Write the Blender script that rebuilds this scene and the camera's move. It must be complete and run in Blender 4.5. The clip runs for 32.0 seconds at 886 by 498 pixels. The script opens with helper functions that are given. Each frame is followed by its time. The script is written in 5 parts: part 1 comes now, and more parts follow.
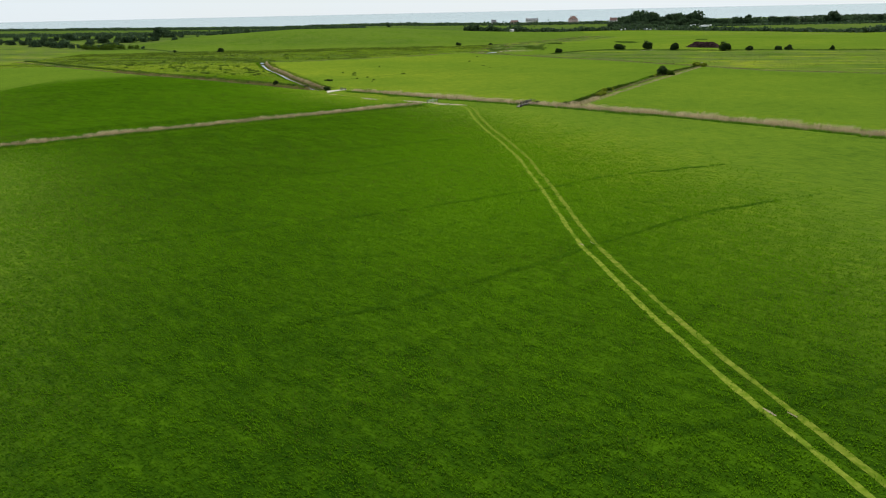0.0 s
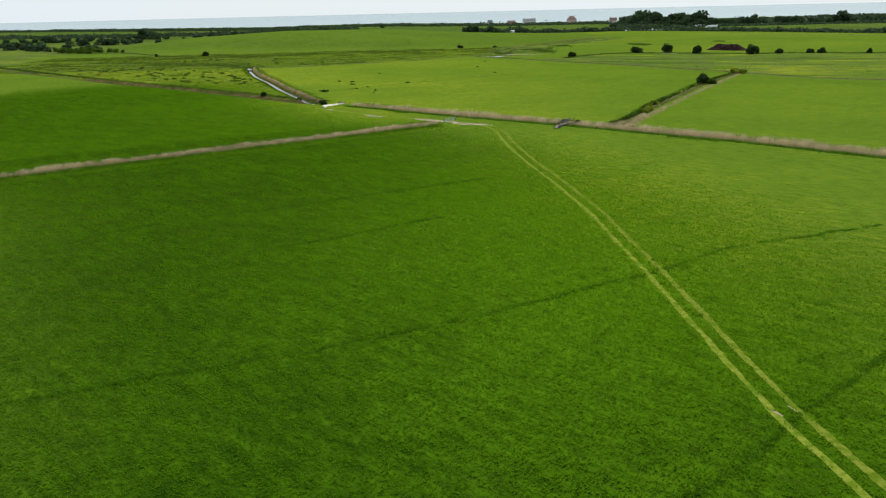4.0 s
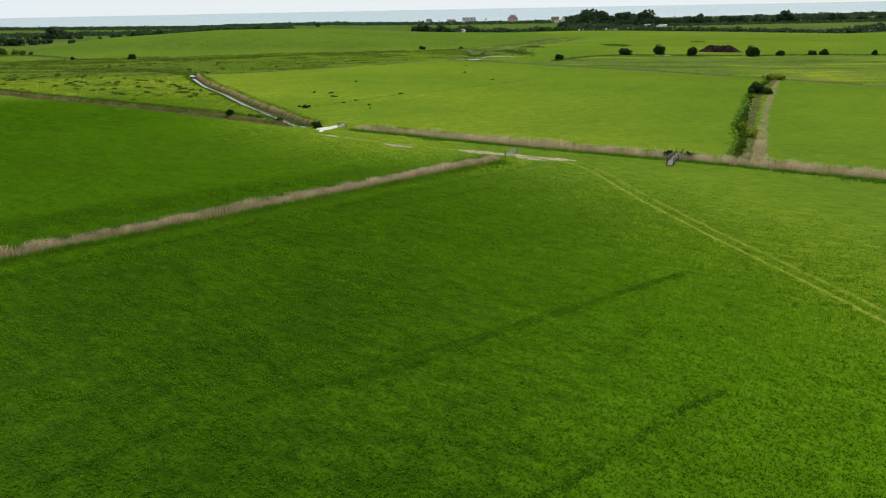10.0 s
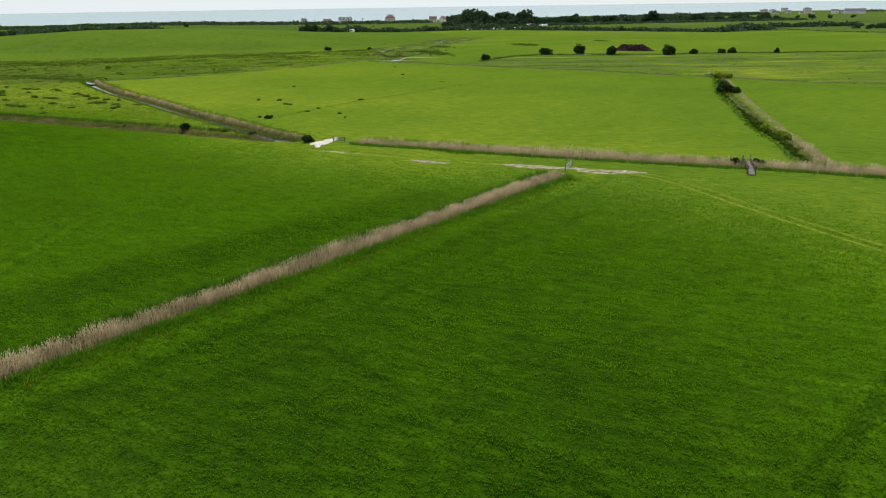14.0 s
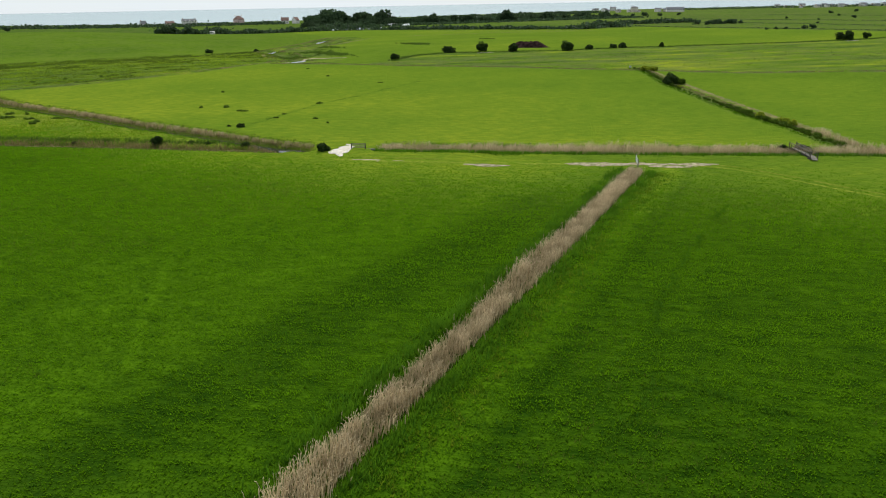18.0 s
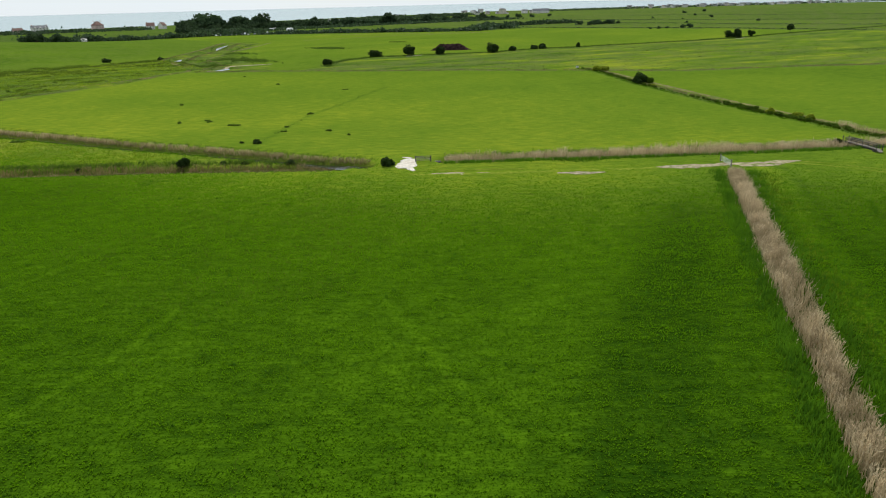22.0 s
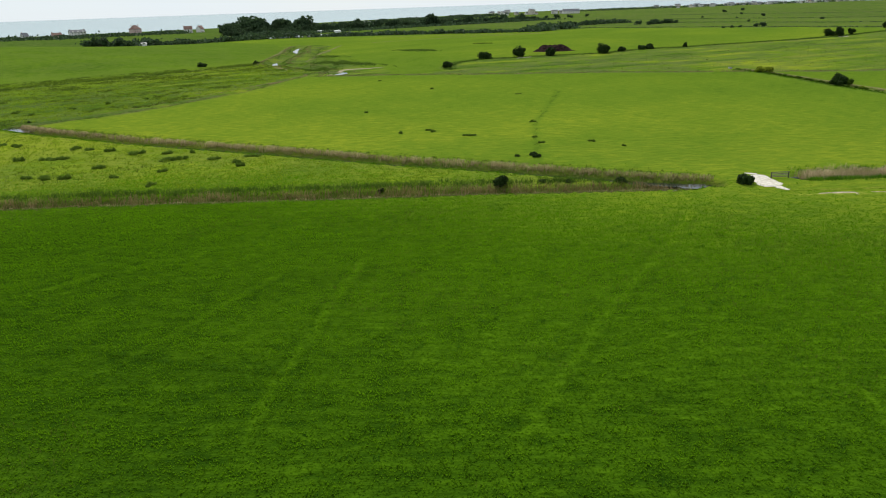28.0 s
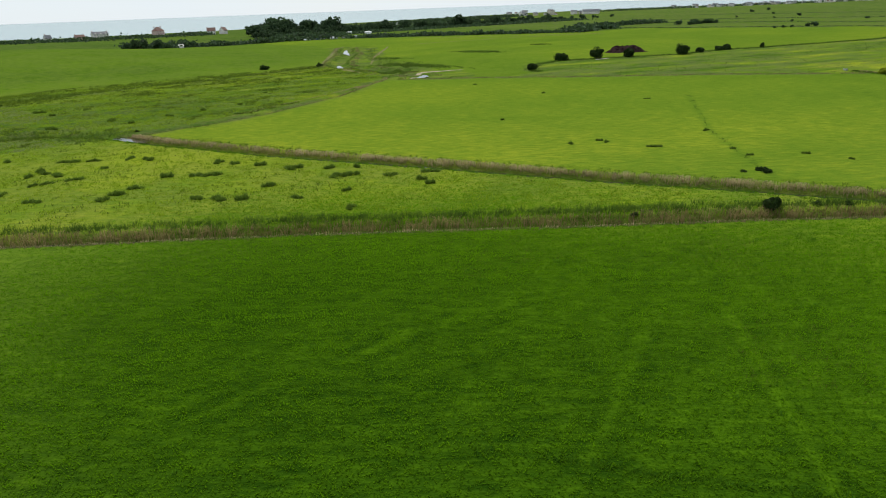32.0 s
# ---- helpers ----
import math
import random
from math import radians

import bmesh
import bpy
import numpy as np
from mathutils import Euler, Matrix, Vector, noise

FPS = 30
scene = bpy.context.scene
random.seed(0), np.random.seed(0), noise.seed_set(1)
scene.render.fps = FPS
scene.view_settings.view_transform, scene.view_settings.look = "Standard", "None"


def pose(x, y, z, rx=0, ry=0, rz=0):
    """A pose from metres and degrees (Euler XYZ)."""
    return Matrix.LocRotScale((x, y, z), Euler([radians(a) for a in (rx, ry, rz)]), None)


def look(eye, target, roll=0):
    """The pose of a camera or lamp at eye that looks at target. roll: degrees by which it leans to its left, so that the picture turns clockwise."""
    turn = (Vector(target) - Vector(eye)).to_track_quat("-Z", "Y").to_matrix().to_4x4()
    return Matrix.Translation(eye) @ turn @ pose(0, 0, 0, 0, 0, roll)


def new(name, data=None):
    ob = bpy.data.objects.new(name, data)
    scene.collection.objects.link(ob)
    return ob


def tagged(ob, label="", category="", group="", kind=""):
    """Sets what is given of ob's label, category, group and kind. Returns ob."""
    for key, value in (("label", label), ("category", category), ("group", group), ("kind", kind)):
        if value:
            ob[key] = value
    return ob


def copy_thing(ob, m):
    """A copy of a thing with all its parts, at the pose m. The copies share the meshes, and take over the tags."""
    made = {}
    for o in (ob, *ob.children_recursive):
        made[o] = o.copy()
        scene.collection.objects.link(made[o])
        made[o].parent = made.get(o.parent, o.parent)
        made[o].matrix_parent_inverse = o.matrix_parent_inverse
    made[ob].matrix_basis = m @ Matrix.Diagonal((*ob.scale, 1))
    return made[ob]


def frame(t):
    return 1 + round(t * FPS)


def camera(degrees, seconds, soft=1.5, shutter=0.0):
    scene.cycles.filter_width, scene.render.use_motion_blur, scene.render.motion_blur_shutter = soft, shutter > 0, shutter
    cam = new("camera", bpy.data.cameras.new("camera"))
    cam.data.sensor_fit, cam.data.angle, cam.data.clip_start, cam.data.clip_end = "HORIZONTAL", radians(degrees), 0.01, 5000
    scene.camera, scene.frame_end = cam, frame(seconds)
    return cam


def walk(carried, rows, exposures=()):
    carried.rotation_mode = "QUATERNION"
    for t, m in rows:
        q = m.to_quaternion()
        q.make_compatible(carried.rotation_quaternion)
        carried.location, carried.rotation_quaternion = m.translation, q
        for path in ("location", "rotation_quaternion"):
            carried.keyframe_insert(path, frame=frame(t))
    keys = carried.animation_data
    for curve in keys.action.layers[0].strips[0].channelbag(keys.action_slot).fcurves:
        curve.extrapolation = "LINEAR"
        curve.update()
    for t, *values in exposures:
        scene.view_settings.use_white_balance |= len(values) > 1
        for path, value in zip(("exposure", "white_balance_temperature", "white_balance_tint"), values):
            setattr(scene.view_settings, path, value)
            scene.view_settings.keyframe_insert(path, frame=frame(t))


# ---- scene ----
cam = camera(64.9, 32.0, soft=1.1)
METRES, EYE, TILT, LEAN, TURN = 340.9, 30.0, 0.0, 0.0, -1.3
ROWS = [
    (0.0, 0.0, 0.0, 0.0, -0.41, -18.88, 1.19),
    (0.5, -0.0013, 0.0153, 0.0001, -0.95, -18.89, 1.2),
    (1.0, -0.0029, 0.0306, 0.0001, -1.15, -18.89, 1.24),
    (1.5, -0.0051, 0.0457, 0.0002, -1.15, -18.9, 1.26),
    (2.0, -0.0078, 0.0609, 0.0003, -1.15, -18.9, 1.29),
    (2.5, -0.0111, 0.076, 0.0006, -1.14, -18.9, 1.3),
    (3.0, -0.0148, 0.0911, 0.001, -1.14, -18.9, 1.29),
    (3.5, -0.0188, 0.106, 0.0015, -1.13, -18.9, 1.29),
    (4.0, -0.0231, 0.1209, 0.0016, -1.13, -18.9, 1.3),
    (4.5, -0.0277, 0.1355, 0.0016, -1.13, -18.92, 1.33),
    (6.5, -0.0502, 0.1946, 0.0001, -2.61, -18.91, 1.33),
    (7.0, -0.0565, 0.2089, -0.0, -3.38, -18.93, 1.3),
    (7.5, -0.0631, 0.223, -0.0, -4.16, -18.94, 1.28),
    (8.0, -0.07, 0.2371, 0.0001, -4.88, -18.97, 1.26),
    (8.5, -0.0775, 0.2508, 0.0003, -5.49, -19.01, 1.21),
    (9.0, -0.0854, 0.2643, 0.0004, -6.08, -19.04, 1.19),
    (9.5, -0.0939, 0.2773, 0.0005, -6.64, -19.07, 1.11),
    (10.0, -0.1031, 0.2896, 0.0006, -7.2, -19.11, 1.05),
    (10.5, -0.1129, 0.3013, 0.0007, -7.77, -19.13, 1.03),
    (11.0, -0.1233, 0.3126, 0.0008, -8.42, -19.16, 0.97),
    (11.5, -0.1344, 0.3232, 0.0011, -9.22, -19.18, 0.94),
    (12.0, -0.1459, 0.3334, 0.0013, -10.07, -19.2, 0.92),
    (12.5, -0.1577, 0.343, 0.0013, -12.15, -19.24, 0.88),
    (13.0, -0.1699, 0.3523, 0.0011, -14.34, -19.29, 0.86),
    (13.5, -0.1823, 0.3615, 0.0007, -16.31, -19.3, 0.85),
    (14.0, -0.1949, 0.3706, 0.0002, -18.26, -19.3, 0.82),
    (14.5, -0.2074, 0.3797, -0.0004, -20.21, -19.31, 0.85),
    (16.5, -0.257, 0.4185, -0.0024, -26.49, -19.36, 0.99),
    (17.0, -0.2691, 0.4285, -0.0026, -27.7, -19.38, 1.03),
    (17.5, -0.2809, 0.4388, -0.0027, -29.48, -19.4, 1.06),
    (18.0, -0.2926, 0.4494, -0.0028, -31.35, -19.43, 1.07),
    (18.5, -0.304, 0.4601, -0.0027, -33.18, -19.45, 1.12),
    (19.0, -0.3153, 0.4712, -0.0026, -35.01, -19.47, 1.13),
    (19.5, -0.3262, 0.4824, -0.0025, -36.83, -19.47, 1.17),
    (20.0, -0.3362, 0.4933, -0.0023, -38.45, -19.48, 1.2),
    (20.5, -0.3466, 0.5052, -0.002, -39.67, -19.48, 1.25),
    (21.0, -0.3566, 0.5174, -0.0015, -40.71, -19.48, 1.31),
    (21.5, -0.3663, 0.5298, -0.001, -41.67, -19.47, 1.36),
    (22.0, -0.3757, 0.5424, -0.0004, -42.62, -19.47, 1.42),
    (22.5, -0.3848, 0.5551, -0.0, -43.24, -19.47, 1.47),
    (23.0, -0.3936, 0.5682, 0.0002, -43.35, -19.46, 1.51),
    (23.5, -0.402, 0.5813, 0.0002, -43.34, -19.44, 1.56),
    (24.0, -0.4103, 0.5945, 0.0002, -43.32, -19.43, 1.6),
    (24.5, -0.4184, 0.6078, 0.0002, -43.31, -19.42, 1.64),
    (25.0, -0.4265, 0.6212, 0.0005, -43.3, -19.42, 1.68),
    (25.5, -0.4345, 0.6347, 0.001, -43.29, -19.41, 1.72),
    (27.5, -0.4654, 0.6895, 0.0016, -43.02, -19.35, 1.84),
    (28.0, -0.473, 0.7036, 0.0015, -42.33, -19.34, 1.86),
    (28.5, -0.4806, 0.7175, 0.0013, -42.13, -19.33, 1.9),
    (29.0, -0.4881, 0.7315, 0.0013, -42.13, -19.34, 1.91),
    (29.5, -0.4954, 0.7457, 0.0013, -42.14, -19.35, 1.94),
    (30.0, -0.5024, 0.76, 0.0015, -42.15, -19.34, 1.96),
    (30.5, -0.5089, 0.7745, 0.002, -42.15, -19.34, 1.97),
    (31.0, -0.515, 0.7892, 0.0024, -42.16, -19.31, 1.99),
    (31.5, -0.5204, 0.8041, 0.0028, -42.17, -19.28, 2.01),
    (32.0, -0.5252, 0.8191, 0.0032, -42.17, -19.26, 2.03),
]
walk(cam, [(t, pose(0, 0, EYE, TILT, LEAN, TURN) @ pose(METRES * x, METRES * y, METRES * z, 90 + pitch, roll, yaw)) for t, x, y, z, yaw, pitch, roll in ROWS])

# ---- world and sun ----
world = bpy.data.worlds.new("sky")
scene.world = world
world.use_nodes = True
wn = world.node_tree.nodes
wn.clear()
SUN_EL, SUN_AZ = 52.0, 32.0          # height, and degrees from +y towards +x
sky = wn.new("ShaderNodeTexSky")
sky.sky_type, sky.sun_disc = "NISHITA", False
sky.sun_elevation, sky.sun_rotation = radians(SUN_EL), radians(SUN_AZ)
sky.air_density, sky.dust_density, sky.ozone_density = 1.0, 0.2, 1.0
wb = wn.new("ShaderNodeBackground")
wb.inputs["Strength"].default_value = 0.10
veil = wn.new("ShaderNodeBackground")           # thin bright cloud over the whole sky
veil.inputs["Color"].default_value, veil.inputs["Strength"].default_value = (0.84, 0.93, 1.0, 1), 0.94
lumps = wn.new("ShaderNodeTexNoise")
lumps.inputs["Scale"].default_value, lumps.inputs["Detail"].default_value = 2.2, 4.0
amount = wn.new("ShaderNodeMapRange")
amount.inputs["From Min"].default_value, amount.inputs["From Max"].default_value = 0.3, 0.7
amount.inputs["To Min"].default_value, amount.inputs["To Max"].default_value = 0.82, 1.0
both = wn.new("ShaderNodeMixShader")
wo = wn.new("ShaderNodeOutputWorld")
wl = world.node_tree.links
wl.new(sky.outputs[0], wb.inputs[0])
wl.new(wn.new("ShaderNodeTexCoord").outputs["Generated"], lumps.inputs["Vector"])
wl.new(lumps.outputs["Fac"], amount.inputs["Value"])
wl.new(amount.outputs["Result"], both.inputs[0])
wl.new(wb.outputs[0], both.inputs[1])
wl.new(veil.outputs[0], both.inputs[2])
wl.new(both.outputs[0], wo.inputs[0])
sun = new("sun", bpy.data.lights.new("sun", "SUN"))
sun.data.energy, sun.data.angle, sun.data.color = 2.7, radians(4.0), (1.0, 0.95, 0.86)
sun.matrix_world = look((0, 0, 0), (-math.sin(radians(SUN_AZ)) * math.cos(radians(SUN_EL)), -math.cos(radians(SUN_AZ)) * math.cos(radians(SUN_EL)), -math.sin(radians(SUN_EL))))


# ---- materials ----
class Nodes:
    """A short hand for node trees."""

    def __init__(self, name):
        self.mat = bpy.data.materials.new(name)
        self.mat.use_nodes = True
        self.nt = self.mat.node_tree
        self.nt.nodes.clear()
        self.out = self.nt.nodes.new("ShaderNodeOutputMaterial")

    def link(self, value, socket):
        if isinstance(value, bpy.types.NodeSocket):
            self.nt.links.new(value, socket)
        elif isinstance(value, tuple) and len(value) == 3:
            socket.default_value = (*value, 1.0)
        else:
            socket.default_value = value

    def add(self, kind, **inputs):
        n = self.nt.nodes.new(kind)
        for key, value in inputs.items():
            self.link(value, n.inputs[key.replace("_", " ")])
        return n

    def where(self, world_space):
        if world_space:
            return self.add("ShaderNodeNewGeometry").outputs["Position"]
        return self.add("ShaderNodeTexCoord").outputs["Object"]

    def noise(self, at, scale, detail=3.0, rough=0.55):
        return self.add("ShaderNodeTexNoise", Vector=at, Scale=scale, Detail=detail, Roughness=rough).outputs["Fac"]

    def ramp(self, fac, lo, hi):
        n = self.nt.nodes.new("ShaderNodeMapRange")
        n.interpolation_type = "SMOOTHSTEP"
        self.link(fac, n.inputs["Value"])
        n.inputs["From Min"].default_value, n.inputs["From Max"].default_value = lo, hi
        return n.outputs["Result"]

    def mix(self, fac, a, b, blend="MIX"):
        n = self.nt.nodes.new("ShaderNodeMix")
        n.data_type, n.blend_type = "RGBA", blend
        self.link(fac, n.inputs[0])
        self.link(a, n.inputs[6])
        self.link(b, n.inputs[7])
        return n.outputs[2]

    def math(self, op, a, b):
        n = self.nt.nodes.new("ShaderNodeMath")
        n.operation = op
        self.link(a, n.inputs[0])
        self.link(b, n.inputs[1])
        return n.outputs[0]

    def attribute(self, name, out="Fac"):
        n = self.nt.nodes.new("ShaderNodeAttribute")
        n.attribute_name = name
        return n.outputs[out]

    def bump(self, height, strength, distance):
        return self.add("ShaderNodeBump", Height=height, Strength=strength, Distance=distance).outputs["Normal"]

    def finish(self, shader):
        self.nt.links.new(shader, self.out.inputs["Surface"])
        return self.mat


def surface(name, dark, light, scale, rough=0.8, bump=0.3, depth=0.02, stain=None, stain_scale=0.4, metal=0.0, world_space=False, vary=0.25, spec=0.3):
    """Two tones of grain, stains at a larger size, a little bump and a shade of its own for each piece."""
    n = Nodes(name)
    at = n.where(world_space)
    grain = n.noise(at, scale)
    colour = n.mix(n.ramp(grain, 0.3, 0.7), dark, light)
    if stain:
        colour = n.mix(n.ramp(n.noise(at, stain_scale), 0.48, 0.72), colour, stain)
    rand = n.add("ShaderNodeObjectInfo").outputs["Random"]
    colour = n.mix(vary, colour, n.mix(rand, (0.25, 0.25, 0.25), (1.0, 1.0, 1.0)), "MULTIPLY")
    b = n.add("ShaderNodeBsdfPrincipled", Base_Color=colour, Roughness=rough, Metallic=metal)
    b.inputs["Specular IOR Level"].default_value = spec
    n.link(n.bump(n.noise(at, scale * 2.0), bump, depth), b.inputs["Normal"])
    return n.finish(b.outputs[0])


def leafy(name, dark, light, through_light, translucent=0.35, tip=None, vary=0.3):
    """Thin leaves: each takes its tone from the mesh's tint; some light comes through."""
    n = Nodes(name)
    tint = n.attribute("tint")
    colour = n.mix(tint, dark, light)
    if tip:
        colour = n.mix(n.ramp(tint, 0.8, 1.0), colour, tip)
    rand = n.add("ShaderNodeObjectInfo").outputs["Random"]
    colour = n.mix(vary, colour, n.mix(rand, (0.3, 0.3, 0.3), (1.0, 1.0, 1.0)), "MULTIPLY")
    d = n.add("ShaderNodeBsdfPrincipled", Base_Color=colour, Roughness=0.6)
    d.inputs["Specular IOR Level"].default_value = 0.04
    t = n.add("ShaderNodeBsdfTranslucent", Color=n.mix(0.6, colour, through_light))
    return leaf_mix(n, d, t, translucent)


def leaf_mix(n, d, t, fac):
    m = n.nt.nodes.new("ShaderNodeMixShader")
    m.inputs[0].default_value = fac
    n.nt.links.new(d.outputs[0], m.inputs[1])
    n.nt.links.new(t.outputs[0], m.inputs[2])
    return n.finish(m.outputs[0])


def ground_material():
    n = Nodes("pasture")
    at = n.where(True)
    cover = n.nt.nodes.new("ShaderNodeSeparateColor")
    n.link(n.attribute("cover", "Color"), cover.inputs[0])
    pale, rough_, bare = cover.outputs[0], cover.outputs[1], cover.outputs[2]
    big, mid, patch, small, fine = n.noise(at, 0.013, 3.0), n.noise(at, 0.075, 3.0), n.noise(at, 0.34, 4.0, 0.65), n.noise(at, 1.3, 4.0, 0.65), n.noise(at, 5.0, 3.0)
    turned = n.add("ShaderNodeMapping", Vector=at)           # ridges of bent grass, drawn out across the wind
    turned.inputs["Rotation"].default_value = (0.0, 0.0, radians(43.4))
    drawn = n.add("ShaderNodeMapping", Vector=turned.outputs[0])
    drawn.inputs["Scale"].default_value = (0.36, 1.0, 1.0)
    ridge, ripple = n.noise(drawn.outputs[0], 0.85, 4.0, 0.6), n.noise(drawn.outputs[0], 2.6, 3.0, 0.6)
    sway = n.math("ADD", n.math("ADD", n.math("MULTIPLY", big, 0.40), n.math("MULTIPLY", mid, 0.34)), n.math("ADD", n.math("MULTIPLY", patch, 0.45), n.math("MULTIPLY", ridge, 0.85)))
    tone = n.math("ADD", pale, n.math("SUBTRACT", sway, 1.02))
    grass = n.mix(n.ramp(tone, -0.10, 0.45), (0.037, 0.080, 0.011), (0.105, 0.172, 0.014))
    grass = n.mix(n.ramp(tone, 0.35, 1.05), grass, (0.280, 0.316, 0.022))
    grass = n.mix(n.math("MULTIPLY", n.ramp(patch, 0.54, 0.72), 0.15), grass, (0.080, 0.110, 0.018))
    grass = n.mix(n.math("MULTIPLY", n.ramp(fine, 0.35, 0.65), 0.30), grass, (0.026, 0.070, 0.004))
    # straw of the rough ground, with haze over far fields mixed in as blue
    straw = n.mix(n.ramp(n.noise(at, 1.7, 4.0), 0.35, 0.65), (0.042, 0.070, 0.020), (0.128, 0.140, 0.052))
    rf = n.math("MULTIPLY", rough_, n.ramp(n.math("ADD", mid, n.math("MULTIPLY", patch, 0.8)), 0.72, 1.02))
    grass = n.mix(rf, grass, straw)
    earth = n.mix(n.ramp(n.noise(at, 2.5, 4.0), 0.35, 0.65), (0.13, 0.10, 0.05), (0.34, 0.27, 0.17))
    grass = n.mix(bare, grass, earth)
    slime = n.mix(n.ramp(n.noise(at, 1.6, 4.0), 0.35, 0.65), (0.014, 0.014, 0.007), (0.060, 0.050, 0.026))
    grass = n.mix(n.attribute("mud"), grass, slime)
    # thatch under the blades, its colour deepened by painted shade
    grass = n.mix(n.attribute("thatch_shade"), grass, n.mix(n.ramp(tone, 0.08, 0.95), (0.006, 0.031, 0.001), (0.066, 0.154, 0.003)))
    b = n.add("ShaderNodeBsdfPrincipled", Base_Color=grass, Roughness=0.95)
    b.inputs["Specular IOR Level"].default_value = 0.0
    b.inputs["Sheen Weight"].default_value, b.inputs["Sheen Roughness"].default_value = 0.10, 0.6
    b.inputs["Sheen Tint"].default_value = (0.38, 0.56, 0.05, 1)
    n.link(n.bump(n.math("ADD", n.math("MULTIPLY", ridge, 0.9), n.math("ADD", n.math("MULTIPLY", ripple, 0.55), n.math("MULTIPLY", small, 0.25))), 1.0, 0.48), b.inputs["Normal"])
    return n.finish(b.outputs[0])


def water_material(name, deep, rough, wave, strength):
    n = Nodes(name)
    at = n.where(True)
    b = n.add("ShaderNodeBsdfPrincipled", Base_Color=deep, Roughness=rough, IOR=1.33)
    n.link(n.bump(n.noise(at, wave, 3.0), strength, 0.1), b.inputs["Normal"])
    return n.finish(b.outputs[0])


def glass_material():
    n = Nodes("window_glass")
    b = n.add("ShaderNodeBsdfPrincipled", Base_Color=(0.03, 0.035, 0.04), Roughness=0.06, IOR=1.5)
    return n.finish(b.outputs[0])


PASTURE = ground_material()
BLADE = leafy("grass_blade", (0.008, 0.050, 0.002), (0.108, 0.245, 0.004), (0.155, 0.33, 0.005), 0.52, vary=0.05)
MARSH_BLADE = leafy("marsh_blade", (0.020, 0.060, 0.004), (0.235, 0.345, 0.020), (0.30, 0.42, 0.02), 0.45, vary=0.05)
LUSH = leafy("rank_blade", (0.014, 0.066, 0.005), (0.130, 0.290, 0.014), (0.16, 0.34, 0.014), 0.45, vary=0.1)
SEED_HEAD = leafy("grass_seed_head", (0.050, 0.080, 0.010), (0.150, 0.180, 0.030), (0.17, 0.20, 0.03), 0.45, vary=0.1)
RUSH = leafy("rush_blade", (0.030, 0.074, 0.010), (0.165, 0.250, 0.038), (0.16, 0.25, 0.03), 0.36)
RUSH_SOFT = leafy("soft_rush", (0.040, 0.078, 0.009), (0.135, 0.190, 0.022), (0.16, 0.22, 0.025), 0.35)
REED_TAN = leafy("canal_reed", (0.080, 0.062, 0.028), (0.72, 0.58, 0.34), (0.60, 0.48, 0.26), 0.40, vary=0.0)
DRYGRASS = leafy("dry_grass_blade", (0.10, 0.11, 0.03), (0.34, 0.29, 0.14), (0.34, 0.30, 0.14), 0.35)
REED = leafy("reed_stalk", (0.170, 0.132, 0.070), (0.78, 0.63, 0.41), (0.66, 0.53, 0.31), 0.42, vary=0.0)
REED_GREEN = leafy("young_reed", (0.045, 0.035, 0.014), (0.44, 0.33, 0.16), (0.36, 0.28, 0.12), 0.40, vary=0.0)
LEAF = leafy("hedge_leaf", (0.020, 0.052, 0.005), (0.115, 0.195, 0.018), (0.15, 0.23, 0.015), 0.32, tip=(0.22, 0.29, 0.02))
LEAF_DARK = leafy("dark_leaf", (0.011, 0.025, 0.006), (0.046, 0.080, 0.018), (0.06, 0.10, 0.02), 0.22)
# leaves of the far woods, bluer and lifted: distance haze put into the colour
LEAF_FAR = leafy("hazed_leaf", (0.014, 0.034, 0.018), (0.088, 0.142, 0.062), (0.09, 0.15, 0.055), 0.30, vary=0.5)
LEAF_LIGHT = leafy("young_leaf", (0.08, 0.13, 0.010), (0.34, 0.40, 0.03), (0.36, 0.42, 0.03), 0.38)
BARK = surface("bark", (0.05, 0.04, 0.03), (0.13, 0.105, 0.08), 6.0, 0.9, 0.8, 0.03)
TIMBER = surface("weathered_timber", (0.13, 0.115, 0.095), (0.30, 0.27, 0.225), 5.0, 0.85, 0.5, 0.01, stain=(0.09, 0.085, 0.07), stain_scale=1.2)
DARK_TIMBER = surface("dark_timber", (0.045, 0.04, 0.033), (0.12, 0.105, 0.088), 5.0, 0.85, 0.5, 0.01)
STEEL = surface("galvanised_steel", (0.38, 0.42, 0.44), (0.58, 0.61, 0.62), 9.0, 0.45, 0.1, 0.002, metal=0.55, stain=(0.30, 0.31, 0.31), stain_scale=2.0)
CHALK = surface("chalk_stone", (0.54, 0.48, 0.40), (0.76, 0.71, 0.62), 2.4, 0.9, 0.7, 0.05, stain=(0.42, 0.36, 0.26), stain_scale=0.5, world_space=True)
MUD = surface("dried_mud", (0.22, 0.175, 0.105), (0.50, 0.42, 0.29), 1.0, 0.85, 0.6, 0.05, spec=0.1, stain=(0.10, 0.15, 0.012), stain_scale=0.9, world_space=True)
RUT = surface("worn_grass", (0.105, 0.170, 0.010), (0.225, 0.265, 0.036), 1.5, 0.9, 0.6, 0.05, spec=0.0, stain=(0.085, 0.16, 0.008), stain_scale=0.3, world_space=True)
DRY = surface("dry_grass_path", (0.09, 0.10, 0.018), (0.225, 0.20, 0.078), 0.8, 0.9, 0.6, 0.05, spec=0.05, stain=(0.09, 0.13, 0.018), stain_scale=0.15, world_space=True)
